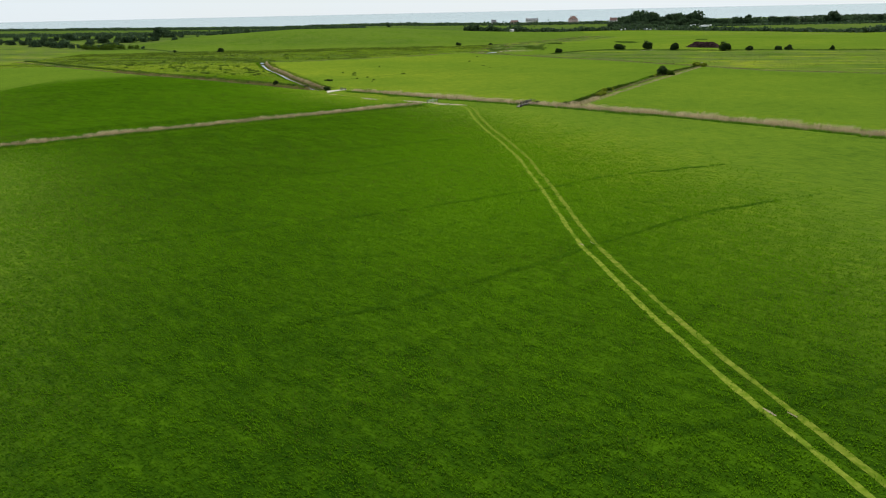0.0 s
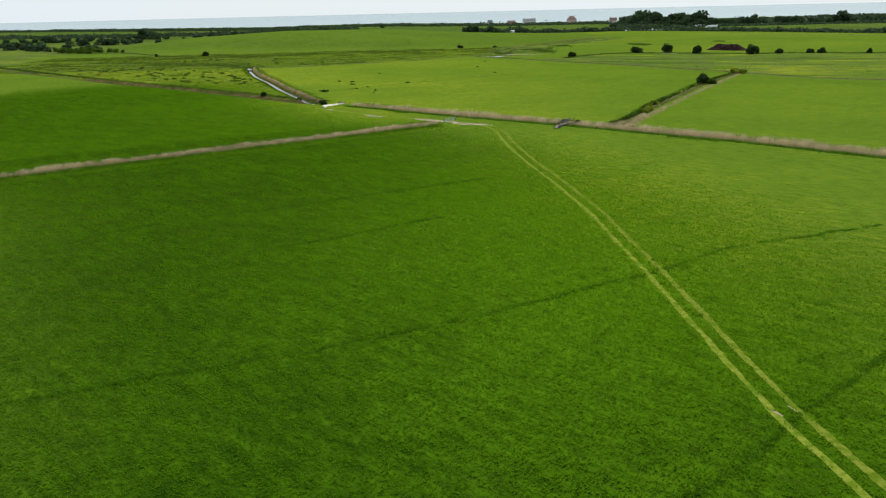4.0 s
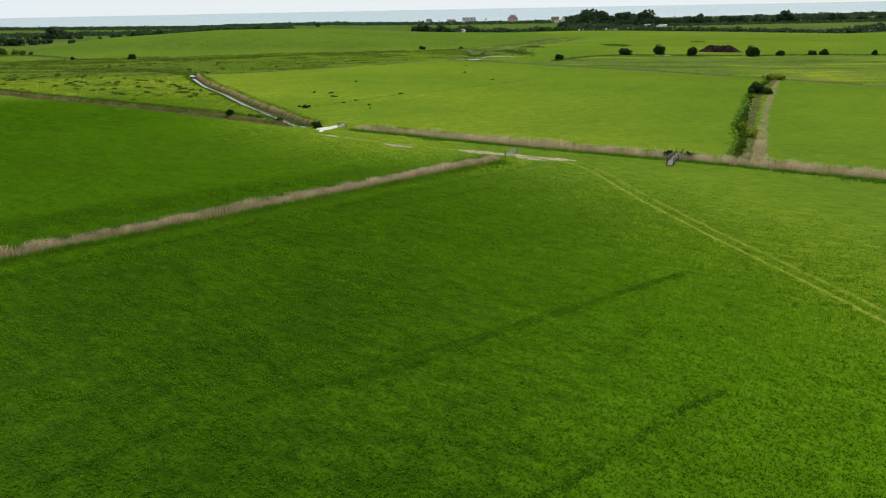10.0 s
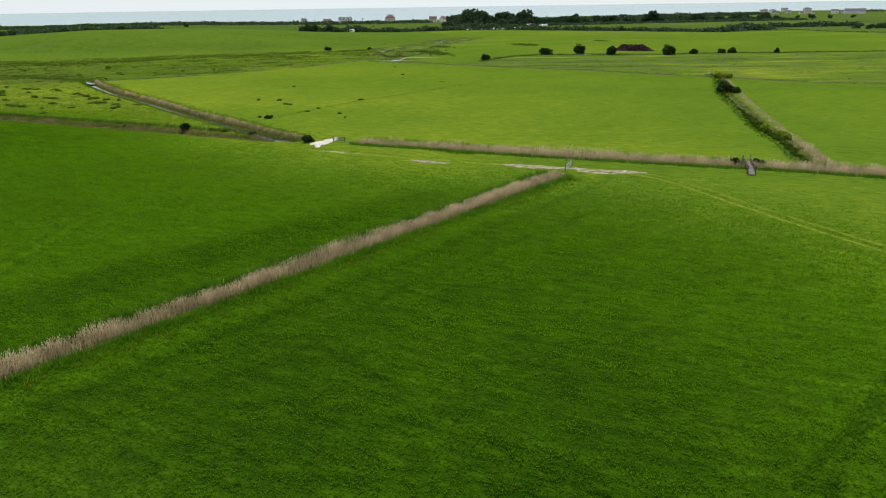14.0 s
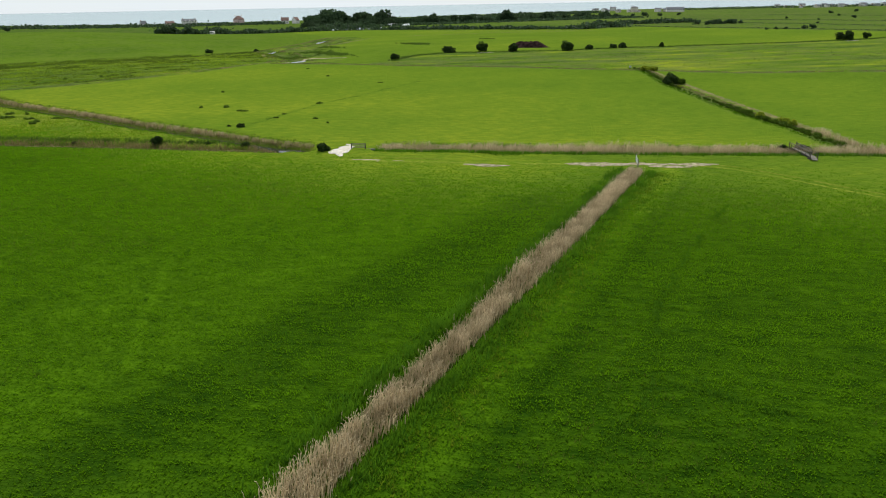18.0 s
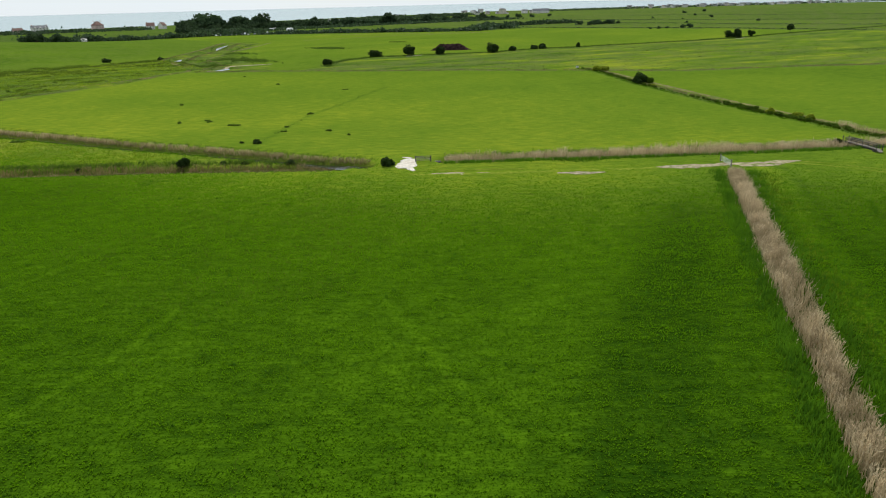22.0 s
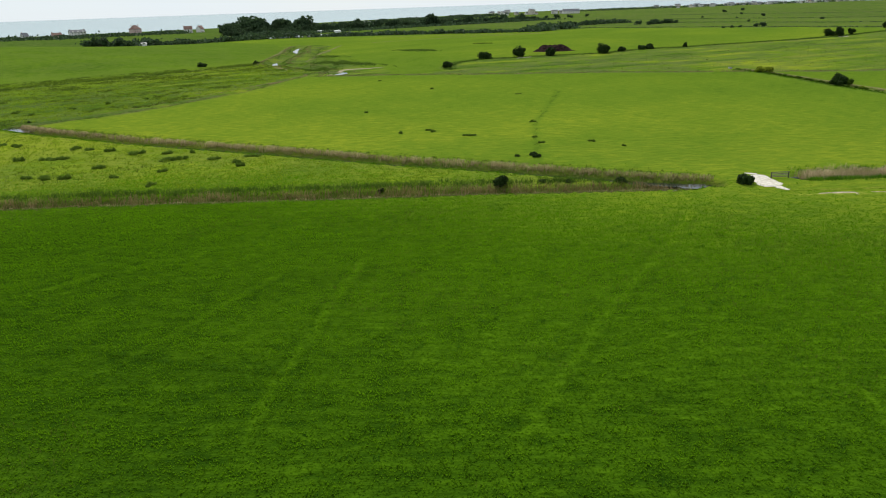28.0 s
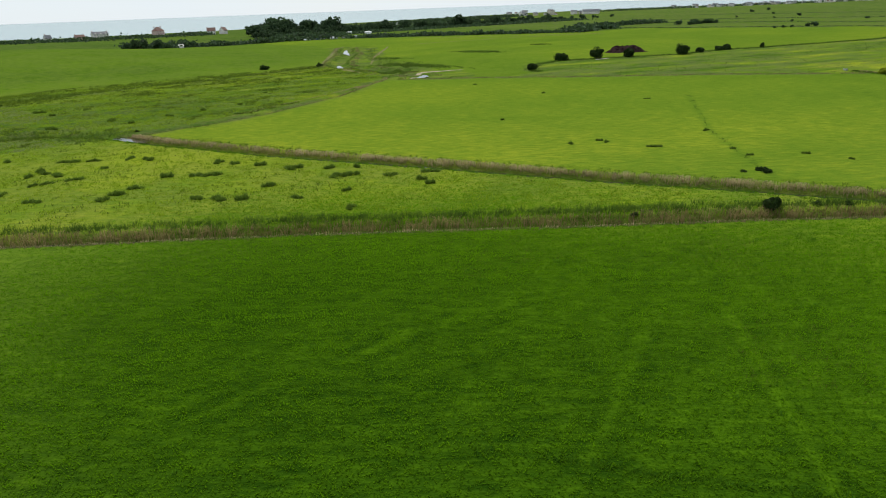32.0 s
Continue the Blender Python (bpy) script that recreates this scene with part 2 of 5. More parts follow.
MANURE = surface("dark_manure", (0.010, 0.006, 0.006), (0.046, 0.027, 0.025), 0.6, 0.95, 1.0, 0.3, spec=0.0, stain=(0.060, 0.038, 0.036), stain_scale=0.25, world_space=True)
WATER = water_material("ditch_water", (0.03, 0.035, 0.025), 0.06, 1.2, 0.05)
SEA = water_material("sea_water", (0.22, 0.31, 0.31), 0.22, 0.05, 0.6)
GLASS = glass_material()
RUBBER = surface("rubber", (0.015, 0.015, 0.015), (0.03, 0.03, 0.03), 12.0, 0.8, 0.1, 0.005)
WHITE_WALL = surface("white_render", (0.66, 0.64, 0.60), (0.80, 0.78, 0.74), 1.5, 0.8, 0.15, 0.01, stain=(0.55, 0.53, 0.48), stain_scale=0.5)
CREAM_WALL = surface("cream_render", (0.58, 0.52, 0.42), (0.72, 0.66, 0.55), 1.5, 0.8, 0.15, 0.01)
BRICK_WALL = surface("red_brick", (0.26, 0.11, 0.075), (0.40, 0.19, 0.13), 3.0, 0.85, 0.3, 0.01)
PINK_WALL = surface("pink_render", (0.52, 0.38, 0.34), (0.64, 0.49, 0.44), 1.5, 0.8, 0.15, 0.01)
TILE_ROOF = surface("red_roof_tile", (0.15, 0.085, 0.07), (0.25, 0.145, 0.12), 2.5, 0.85, 0.4, 0.02, stain=(0.14, 0.09, 0.07), stain_scale=0.6)
SLATE_ROOF = surface("grey_slate", (0.075, 0.08, 0.09), (0.16, 0.165, 0.18), 2.5, 0.7, 0.4, 0.02)
CAR_WHITE = surface("white_car_paint", (0.72, 0.73, 0.74), (0.80, 0.80, 0.80), 3.0, 0.25, 0.0, 0.001, spec=0.5, vary=0.05)
CAR_BLUE = surface("blue_car_paint", (0.06, 0.10, 0.22), (0.08, 0.13, 0.27), 3.0, 0.25, 0.0, 0.001, spec=0.5)
CAR_GREY = surface("silver_car_paint", (0.38, 0.39, 0.41), (0.46, 0.47, 0.49), 3.0, 0.25, 0.0, 0.001, metal=0.4, spec=0.5)
PIPE = surface("black_pipe", (0.02, 0.02, 0.02), (0.04, 0.04, 0.04), 8.0, 0.5, 0.1, 0.004)


# ---- small tools ----
rng = np.random.RandomState(7)
LATTICE = np.random.RandomState(3).rand(256, 256)


def vnoise(x, y, size, shift=0):
    """Smooth noise from 0 to 1 with lumps of that size in metres."""
    u, v = np.asarray(x) / size + shift * 17.3, np.asarray(y) / size + shift * 31.7
    i, j = np.floor(u).astype(int), np.floor(v).astype(int)
    fu, fv = u - i, v - j
    fu, fv = fu * fu * (3 - 2 * fu), fv * fv * (3 - 2 * fv)
    a, b = LATTICE[i % 256, j % 256], LATTICE[(i + 1) % 256, j % 256]
    c, d = LATTICE[i % 256, (j + 1) % 256], LATTICE[(i + 1) % 256, (j + 1) % 256]
    return (a * (1 - fu) + b * fu) * (1 - fv) + (c * (1 - fu) + d * fu) * fv


def smooth(a, b, v):
    t = np.clip((np.asarray(v, float) - a) / (b - a), 0, 1)
    return t * t * (3 - 2 * t)


def away(pts, x, y):
    """Distance from the line through pts."""
    best = np.full(np.shape(x), 1e9)
    for (ax, ay), (bx, by) in zip(pts[:-1], pts[1:]):
        dx, dy = bx - ax, by - ay
        t = np.clip(((x - ax) * dx + (y - ay) * dy) / (dx * dx + dy * dy), 0, 1)
        best = np.minimum(best, np.hypot(x - ax - t * dx, y - ay - t * dy))
    return best


def along(pts, step):
    """Points every step metres along a line, with the way to its left."""
    pts = np.array(pts, float)
    seg = np.hypot(*np.diff(pts, axis=0).T)
    s = np.concatenate([[0], np.cumsum(seg)])
    at = np.linspace(0, s[-1], max(2, int(s[-1] / step) + 1))
    p = np.stack([np.interp(at, s, pts[:, 0]), np.interp(at, s, pts[:, 1])], 1)
    for _ in range(3):
        p[1:-1] = (p[:-2] + 2 * p[1:-1] + p[2:]) / 4
    d = np.gradient(p, axis=0)
    d /= np.maximum(np.hypot(*d.T), 1e-6)[:, None]
    return p, np.stack([-d[:, 1], d[:, 0]], 1), at


def mesh_from(name, verts, faces, material, tint=None):
    """A mesh object from arrays; faces all have the same number of corners."""
    me = bpy.data.meshes.new(name)
    verts, faces = np.asarray(verts, np.float32), np.asarray(faces, np.int32)
    k = faces.shape[1]
    me.vertices.add(len(verts))
    me.vertices.foreach_set("co", verts.ravel())
    me.loops.add(faces.size)
    me.loops.foreach_set("vertex_index", faces.ravel())
    me.polygons.add(len(faces))
    me.polygons.foreach_set("loop_start", np.arange(0, faces.size, k, dtype=np.int32))
    me.update(calc_edges=True)
    if tint is not None:
        me.attributes.new("tint", "FLOAT", "POINT").data.foreach_set("value", np.asarray(tint, np.float32))
    me.materials.append(material)
    return new(name, me)


def part(name, bm, material, parent, label=""):
    """One mesh object under a thing or a part."""
    me = bpy.data.meshes.new(name)
    bm.to_mesh(me)
    bm.free()
    me.materials.append(material)
    ob = new(name, me)
    ob.parent = parent
    return tagged(ob, label)


def adopt(ob, parent, label=""):
    ob.parent = parent
    return tagged(ob, label)


def box(bm, x0, x1, y0, y1, z0, z1, m=None):
    vs = [bm.verts.new(c) for c in ((x0, y0, z0), (x1, y0, z0), (x1, y1, z0), (x0, y1, z0), (x0, y0, z1), (x1, y0, z1), (x1, y1, z1), (x0, y1, z1))]
    for f in ((3, 2, 1, 0), (4, 5, 6, 7), (0, 1, 5, 4), (1, 2, 6, 5), (2, 3, 7, 6), (3, 0, 4, 7)):
        bm.faces.new([vs[i] for i in f])
    if m is not None:
        for v in vs:
            v.co = m @ v.co
    return vs


def beam(p0, p1, w, h, bevel=0.012):
    """A squared timber from p0 to p1."""
    bm = bmesh.new()
    p0, p1 = Vector(p0), Vector(p1)
    d = p1 - p0
    m = Matrix.Translation(p0) @ d.to_track_quat("X", "Z").to_matrix().to_4x4()
    box(bm, 0, d.length, -w / 2, w / 2, -h / 2, h / 2, m)
    if bevel:
        bmesh.ops.bevel(bm, geom=bm.edges[:], offset=bevel, segments=1, affect="EDGES")
    return bm


def rod(bm, p0, p1, r0, r1, sides=6):
    """A tapered round bar."""
    p0, p1 = Vector(p0), Vector(p1)
    q = (p1 - p0).to_track_quat("Z", "Y")
    rings = []
    for p, r in ((p0, r0), (p1, r1)):
        rings.append([bm.verts.new(p + q @ Vector((r * math.cos(a), r * math.sin(a), 0))) for a in (2 * math.pi * i / sides for i in range(sides))])
    for i in range(sides):
        j = (i + 1) % sides
        bm.faces.new((rings[0][i], rings[0][j], rings[1][j], rings[1][i]))
    bm.faces.new(rings[0][::-1])
    bm.faces.new(rings[1])


def put(base, m):
    """Sets the first of a kind itself at the pose m, and a copy of it each time after."""
    if base.get("placed"):
        s = base.scale
        return copy_thing(base, m @ Matrix.Diagonal((1 / s[0], 1 / s[1], 1 / s[2], 1)))
    base["placed"] = 1
    base.matrix_basis = m
    return base


def empty(name, label, category, group=""):
    return tagged(new(name), label, category, group)


# ---- the plan: lines of the marsh, in metres ----
REED_A = [(-1.5, 240.3), (-44.5, 215.0), (-83.0, 192.3), (-135.0, 161.5), (-215.0, 114.0)]
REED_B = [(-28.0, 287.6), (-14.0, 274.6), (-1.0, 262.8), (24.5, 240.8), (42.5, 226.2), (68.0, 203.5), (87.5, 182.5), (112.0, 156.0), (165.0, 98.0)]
CANAL = [(-41.5, 297.0), (-46.5, 306.0), (-56.0, 331.0), (-65.5, 355.0), (-78.0, 392.0), (-92.5, 430.0), (-103.0, 466.0), (-107.0, 484.0)]
DITCH_C = [(-46.0, 299.5), (-56.5, 310.0), (-70.5, 323.5), (-92.0, 344.0), (-117.0, 368.5), (-155.0, 402.5), (-205.0, 452.0), (-306.0, 556.0)]
DITCH_N = [(-107.0, 484.0), (-84.0, 485.0), (-57.0, 490.0), (-18.0, 508.0), (16.0, 531.0), (38.0, 545.0)]
DITCH_W = [(-107.0, 484.0), (-118.0, 505.0), (-135.0, 520.0), (-170.0, 540.0), (-240.0, 575.0)]
HILL_FOOT = [(-330.0, 722.0), (-255.0, 678.0), (-207.0, 636.0), (-147.0, 621.0), (-95.0, 615.0), (10.0, 628.0), (60.0, 632.0)]
DITCH_L = [(-112.0, 502.0), (-124.5, 505.0), (-171.0, 523.0), (-206.0, 533.0), (-260.0, 545.0)]
RIVER = [(184.0, 778.0), (170.0, 758.0), (150.0, 733.0), (136.0, 708.0), (108.0, 676.0), (84.0, 648.0), (66.0, 624.0), (61.0, 611.0), (66.0, 600.0), (61.0, 588.0), (60.0, 574.0), (50.0, 556.0), (56.0, 546.0), (49.0, 533.0)]
SIDE_CREEK = [(186.0, 752.0), (158.0, 716.0), (126.0, 672.0), (104.0, 640.0), (95.0, 600.0), (72.0, 570.0), (56.0, 556.0)]
HEDGE = [(46.5, 229.5), (60.5, 250.5), (68.0, 264.5), (93.5, 303.0), (109.0, 326.5), (140.5, 366.0), (149.0, 381.0)]
EDGE_N = [(36.0, 533.0), (62.0, 500.0), (86.0, 462.0), (112.0, 425.0), (142.0, 375.0), (163.0, 337.0), (196.0, 312.0), (228.0, 283.0), (330.0, 200.0)]
TREE_ROW = [(90.0, 497.0), (97.0, 507.0), (118.0, 522.0), (143.7, 524.5), (161.0, 513.5), (177.0, 503.5), (206.5, 487.5), (222.0, 485.5), (244.0, 482.0), (270.0, 470.3), (340.0, 445.0), (405.0, 425.0), (484.0, 417.0), (640.0, 385.0)]
TRACK = [(11.0, 237.5), (14.5, 231.0), (15.3, 222.0), (15.6, 205.0), (16.3, 195.0), (17.2, 183.5), (19.4, 166.0), (20.9, 144.0), (21.4, 117.5), (21.4, 88.0), (23.4, 67.4), (25.5, 53.6), (27.2, 45.0), (28.8, 36.5), (31.0, 24.0), (34.0, 0.0)]
GRIPS = [
    [(65, 110), (43, 102), (23, 88), (14, 81), (8, 77), (-4, 69), (-15, 65)],
    [(59, 134), (34, 127), (21, 119), (10, 114), (-1, 108), (-10, 105), (-17, 102), (-28, 99), (-43, 94)],
    [(38, 50), (28, 47), (21, 45), (14, 43), (7, 42)],
    [(9, 173), (0, 169), (-12, 163), (-20, 159), (-29, 154), (-40, 152), (-48, 148), (-56, 142)],
    [(-3, 146), (-11, 142), (-17, 138), (-26, 134)],
    [(-7, 217), (-16, 213), (-28, 207), (-44, 198), (-55.5, 188), (-50, 177), (-46, 167), (-42, 160), (-38, 153)],
    [(-47, 207), (-46, 203), (-44, 198), (-41, 193)],
    [(5, 171), (-14, 163), (-22, 159), (-31, 155)],
    [(-141.2, 314.4), (-138.2, 308.7), (-134.8, 303.0), (-129.3, 293.2)],
    [(-55.5, 188), (-69, 182)], [(-56, 190), (-54, 186), (-52, 180)],
]
DRAIN = [(-47.0, 331.0), (-44.6, 333.3), (-34.5, 341.8), (-11.7, 360.8), (14.2, 377.3), (48.8, 399.3)]
FAINT = [[(-81, 243), (-88, 224), (-91, 215)], [(-119, 330), (-130.6, 332), (-140.5, 333), (-155, 334)], [(-116, 315.5), (-128, 310.7), (-137.7, 307)], [(-105, 312.5), (-109, 309.5), (-129, 293.5), (-136, 287.7)],
         [(-60, 291), (-80, 285), (-99, 280), (-122, 272)], [(-98, 256), (-107, 250), (-118, 245)]]
NEAR = [(4, 20), (-3, 100), (-22, 150), (-40, 185), (-70, 212), (-92, 237), (-115, 285), (-133, 330)]
SHORE_X, SHORE_Y = [-5500, -2500, -1036, -311, 172, 449, 900, 1500, 1900, 2400, 5500], [4300, 3100, 2250, 1800, 1600, 1545, 1600, 1680, 1480, 1230, 300]


def height(x, y):
    """The ground's height: flat marsh, sunk ditches, one low hill, and the fall to the sea."""
    x, y = np.asarray(x, float), np.asarray(y, float)
    h = 0.22 * (vnoise(x, y, 23.0, 1) - 0.5) + 0.10 * (vnoise(x, y, 6.0, 2) - 0.5)
    across = np.interp(x, [-340, -300, -250, -145, -40, 60, 130, 200], [0, 0.1, 0.62, 1, 0.95, 0.5, 0.28, 0])
    bank_x = np.interp(y, [533, 576, 624, 676, 733, 778, 850], [49, 60, 66, 108, 150, 184, 215])
    h = h + 13.5 * across * smooth(625, 790, y) * (1 - 0.75 * smooth(840, 1010, y)) * smooth(8, 90, bank_x - x)
    h = h + 2.2 * np.exp(-(((x - 250) / 110) ** 2 + ((y - 590) / 75) ** 2))
    for pts, half, deep in ((REED_A, 1.6, 0.7), (REED_B, 1.8, 0.9), (CANAL, 2.0, 1.4), (DITCH_C, 2.0, 1.1), (DITCH_N, 1.5, 0.9), (DITCH_W, 2.0, 0.9), (RIVER, 3.6, 0.75), (SIDE_CREEK, 2.0, 0.6)):
        d = away(pts, x, y)
        h = h - deep * (1 - smooth(half * 0.55, half * 1.5, d))
    h = h + 0.7 * np.exp(-((away(RIVER, x, y) - 8.0) / 2.5) ** 2) * smooth(545, 575, y)
    h = h + 0.35 * np.exp(-((away(REED_B, x, y) - 5.5) / 2.0) ** 2) * (vnoise(x, y, 12.0, 4) > 0.3)
    pool = np.hypot((x + 44.0) / 3.0, (y - 299.5) / 2.4)
    h = h - 1.1 * (1 - smooth(0.6, 1.15, pool))
    fill = np.hypot(x + 34.0, y - 292.5)
    h = np.where(fill < 8, h * smooth(4.5, 8, fill) + 0.12 * (1 - smooth(4.5, 8, fill)), h)
    gap = np.hypot(x - 4.5, y - 243.5)
    h = np.where(gap < 5, h * smooth(3, 5, gap), h)
    shore = np.interp(x, SHORE_X, SHORE_Y)
    h = h + 2.5 * smooth(-140, -60, y - shore) - 8.0 * smooth(-25, 80, y - shore)
    return h


def cover(x, y):
    """How pale the sward is, with some light and shade painted in, how rough, how bare."""
    in_b = y > np.interp(x, [-28, -1, 42, 68, 112, 330], [287, 262, 226, 203, 156, -80])
    right_field = (x > np.interp(y, [229, 264, 303, 326, 381], [46, 68, 93, 109, 149])) & in_b
    c_line = np.interp(x, [-306, -205, -155, -92, -46], [556, 452, 402, 344, 299])
    canal_x = np.interp(y, [297, 355, 430, 484], [-41.5, -65.5, -92.5, -107])
    in_b = in_b & (x > np.where(y < 297, -36, canal_x))
    marsh = (y > c_line) & (x < canal_x)
    n_line = np.interp(x, [-110, -84, -57, -18, 16, 38], [484, 485, 490, 508, 531, 545])
    edge = np.interp(x, [36, 62, 86, 112, 142, 163, 196, 228, 330], [533, 500, 462, 425, 375, 337, 312, 283, 200])
    rough_n = np.where(x < 38, y > n_line, y > edge)
    row_y = np.interp(x, [90, 118, 144, 206, 270, 405, 640], [497, 522, 525, 487, 470, 425, 385])
    pasture_n = (y > row_y) & (x > 60) & (away(RIVER, x, y) > 25)
    hill = (y > 632) & (x < np.interp(y, [576, 624, 676, 733, 778, 850, 1000], [40, 50, 92, 135, 168, 200, 210])) & (y < 1010) & (x > -320)
    beyond = y > np.interp(x, [-320, 60, 260, 460, 900, 1500], [1010, 935, 985, 735, 640, 560])
    pale = np.full(np.shape(x), 0.32)
    pale = np.where((x < -3) & (y > np.interp(x, [-215, -83, -2], [114, 192, 240])), 0.34, pale)
    # far field dims towards +x: cloud shade taken into its tone
    pale = np.where(in_b & (y < 1e4), 0.56 - 0.22 * smooth(-10, 90, x) + 0.24 * (vnoise(x * 0.6 + y * 0.3, y, 46.0, 61) - 0.5), pale)
    pale = np.where(right_field, 0.28 + 0.16 * vnoise(x, y, 40.0, 68), pale)
    pale = np.where(marsh, 0.52 + 0.30 * vnoise(x * 0.6, y, 11.0, 63), pale)
    u_, v_ = 0.93 * x - 0.36 * y, 0.36 * x + 0.93 * y
    pale = np.where(rough_n, -0.24 + 0.72 * vnoise(u_ * 0.16, v_, 9.0, 62) + 0.56 * vnoise(u_ * 0.3, v_, 3.4, 67), pale)
    pale = np.where(pasture_n, 0.33 + 0.22 * vnoise(x * 0.4, y, 26.0, 64), pale)
    pale = np.where(hill, 0.20 + 0.12 * vnoise(x * 0.4, y, 30.0, 9) + 0.16 * (1 - smooth(640, 700, y)), pale)
    east = x > 548 + 18 * (vnoise(x * 0, y, 70.0, 71) - 0.5)
    strip = 0.55 * vnoise(x + 12 * vnoise(x, y, 90.0, 72), y * 0.06, 24.0, 73) + 0.45 * vnoise(x, y * 0.10, 9.0, 74)
    pale = np.where(beyond | east, -0.16 + np.where(east, 0.62 * strip, 0.36 * vnoise(x * 0.25, y, 26.0, 5)), pale)
    olive = east & (x < 800) & (y < np.interp(x, [550, 800], [440, 520]))
    pale = np.where(olive, 0.24 + 0.10 * strip, pale)
    pale = pale - 0.40 * np.exp(-(away([(-139, 592), (-121, 515)], x, y) / 4.5) ** 4) + 0.25 * np.exp(-(away([(-127, 590), (-111, 522)], x, y) / 2.0) ** 2)
    # patch of sunlight round the track, painted in as paler sward
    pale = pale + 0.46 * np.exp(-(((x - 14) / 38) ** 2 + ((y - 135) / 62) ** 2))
    # west field lifted: its glow at low viewing angles is put into the colour
    pale = pale + 0.20 * smooth(-150, -75, x) * smooth(4, 22, away(REED_A, x, y)) * smooth(0, 4, c_line - y) * (~in_b) * ((x < -3) & (y > np.interp(x, [-215, -83, -2], [114, 192, 240])))
    far_bank = away(REED_B, x, y)
    pale = pale + np.where(in_b, 0.05 * np.exp(-((far_bank - 11) / 9) ** 2), 0)
    pale = pale - 0.20 * np.exp(-((away([(-30, 235), (-56, 223), (-80, 212), (-110, 195)], x, y)) / 4.5) ** 4)
    lane, south = away(REED_A, x, y), y < np.interp(x, [-215, -83, -2], [114, 192, 240])
    pale = pale + np.where(south, 0.24 * np.exp(-((lane - 6.0) / 1.6) ** 2) - 0.16 * np.exp(-((lane - 9.5) / 0.7) ** 2), 0)
    for line in FAINT:
        pale = pale + 0.20 * np.exp(-(away(line, x, y) / 0.5) ** 2) - 0.12 * np.exp(-((away(line, x, y) - 1.1) / 0.4) ** 2)
    pale = pale - 0.16 * np.exp(-(away(DRAIN, x, y) / 0.8) ** 2)
    rough_ = np.where(marsh, 0.30, 0.02) + np.where(rough_n & ~pasture_n, 0.62, 0) * (0.45 + 0.9 * vnoise(x * 0.4 + y * 0.2, y, 22.0, 6))
    rough_ = np.where(pasture_n, 0.10, rough_)
    rough_ = np.where(hill, 0.22, rough_)
    rough_ = np.where(beyond | east, np.where(east, 0.75, 0.45) + 0.4 * (vnoise(x, y * 0.1, 30.0, 7) - 0.2), rough_)
    rough_ = np.where(olive, 1.0, rough_)
    rough_ = np.maximum(rough_, np.exp(-(away([(-139, 592), (-121, 515)], x, y) / 4.5) ** 4))
    foot = away(HILL_FOOT, x, y)
    rough_ = np.maximum(rough_, 0.9 * np.exp(-(foot / 9.0) ** 2))
    pale = pale - 0.30 * np.exp(-(foot / 2.2) ** 2)
    for pts, w in ((HEDGE, 2.2), (TREE_ROW, 4.0), (RIVER, 9.0), (SIDE_CREEK, 6.0), (DITCH_N, 4.0), (EDGE_N, 3.5), (DITCH_W, 7.0)):
        rough_ = np.maximum(rough_, np.exp(-(away(pts, x, y) / w) ** 2))
    bare = np.zeros(np.shape(x))
    shore = np.interp(x, SHORE_X, SHORE_Y)
    bare = np.maximum(bare, smooth(-30, -10, y - shore))
    return np.clip(pale, 0, 1), np.clip(rough_, 0, 1), np.clip(bare, 0, 1)


# ---- ground, sea and water ----
def spread_axis(lo, hi, step, end_lo, end_hi, grow=1.045, grow_hi=1.045):
    mid = list(np.arange(lo, hi + step * 0.5, step))
    right, s = [], step
    while (right[-1] if right else hi) < end_hi:
        s *= grow_hi
        right.append((right[-1] if right else mid[-1]) + s)
    left, s = [], step
    while (left[-1] if left else lo) > end_lo:
        s *= grow
        left.append((left[-1] if left else lo) - s)
    return np.array(left[::-1] + mid + right)


xs, ys = spread_axis(-172, 172, 1.25, -5400, 5400), spread_axis(-10, 565, 1.25, -900, 5400, 1.045, 1.014)
gx, gy = np.meshgrid(xs, ys)
gz = height(gx, gy)
nx, ny = len(xs), len(ys)
cell = (np.arange(ny - 1)[:, None] * nx + np.arange(nx - 1)[None, :]).ravel()
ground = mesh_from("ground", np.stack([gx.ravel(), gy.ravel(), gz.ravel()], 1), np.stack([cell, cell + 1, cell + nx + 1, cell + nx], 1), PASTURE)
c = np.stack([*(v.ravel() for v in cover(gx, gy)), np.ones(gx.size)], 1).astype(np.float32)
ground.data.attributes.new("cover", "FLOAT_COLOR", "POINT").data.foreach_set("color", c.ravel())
# Ground along NEAR darkened: thatch plus the shade between blades, as colour.
ground.data.attributes.new("thatch_shade", "FLOAT", "POINT").data.foreach_set("value", (0.96 * (1.0 - smooth(20, 76, away(NEAR, gx, gy)))).ravel().astype(np.float32))
mud_ = np.zeros(gx.shape)
for pts, w in ((REED_A, 1.5), (REED_B, 1.7), (CANAL, 2.2), (DITCH_C, 2.0), (DITCH_N, 0.8), (DITCH_L, 0.9)):
    mud_ = np.maximum(mud_, 0.9 * np.exp(-(away(pts, gx, gy) / w) ** 4))
ground.data.attributes.new("mud", "FLOAT", "POINT").data.foreach_set("value", mud_.ravel().astype(np.float32))
ground.data.polygons.foreach_set("use_smooth", np.ones(len(ground.data.polygons), bool))
tagged(ground, "flat green grazing marsh with a low hill beyond", "ground", kind="structure")

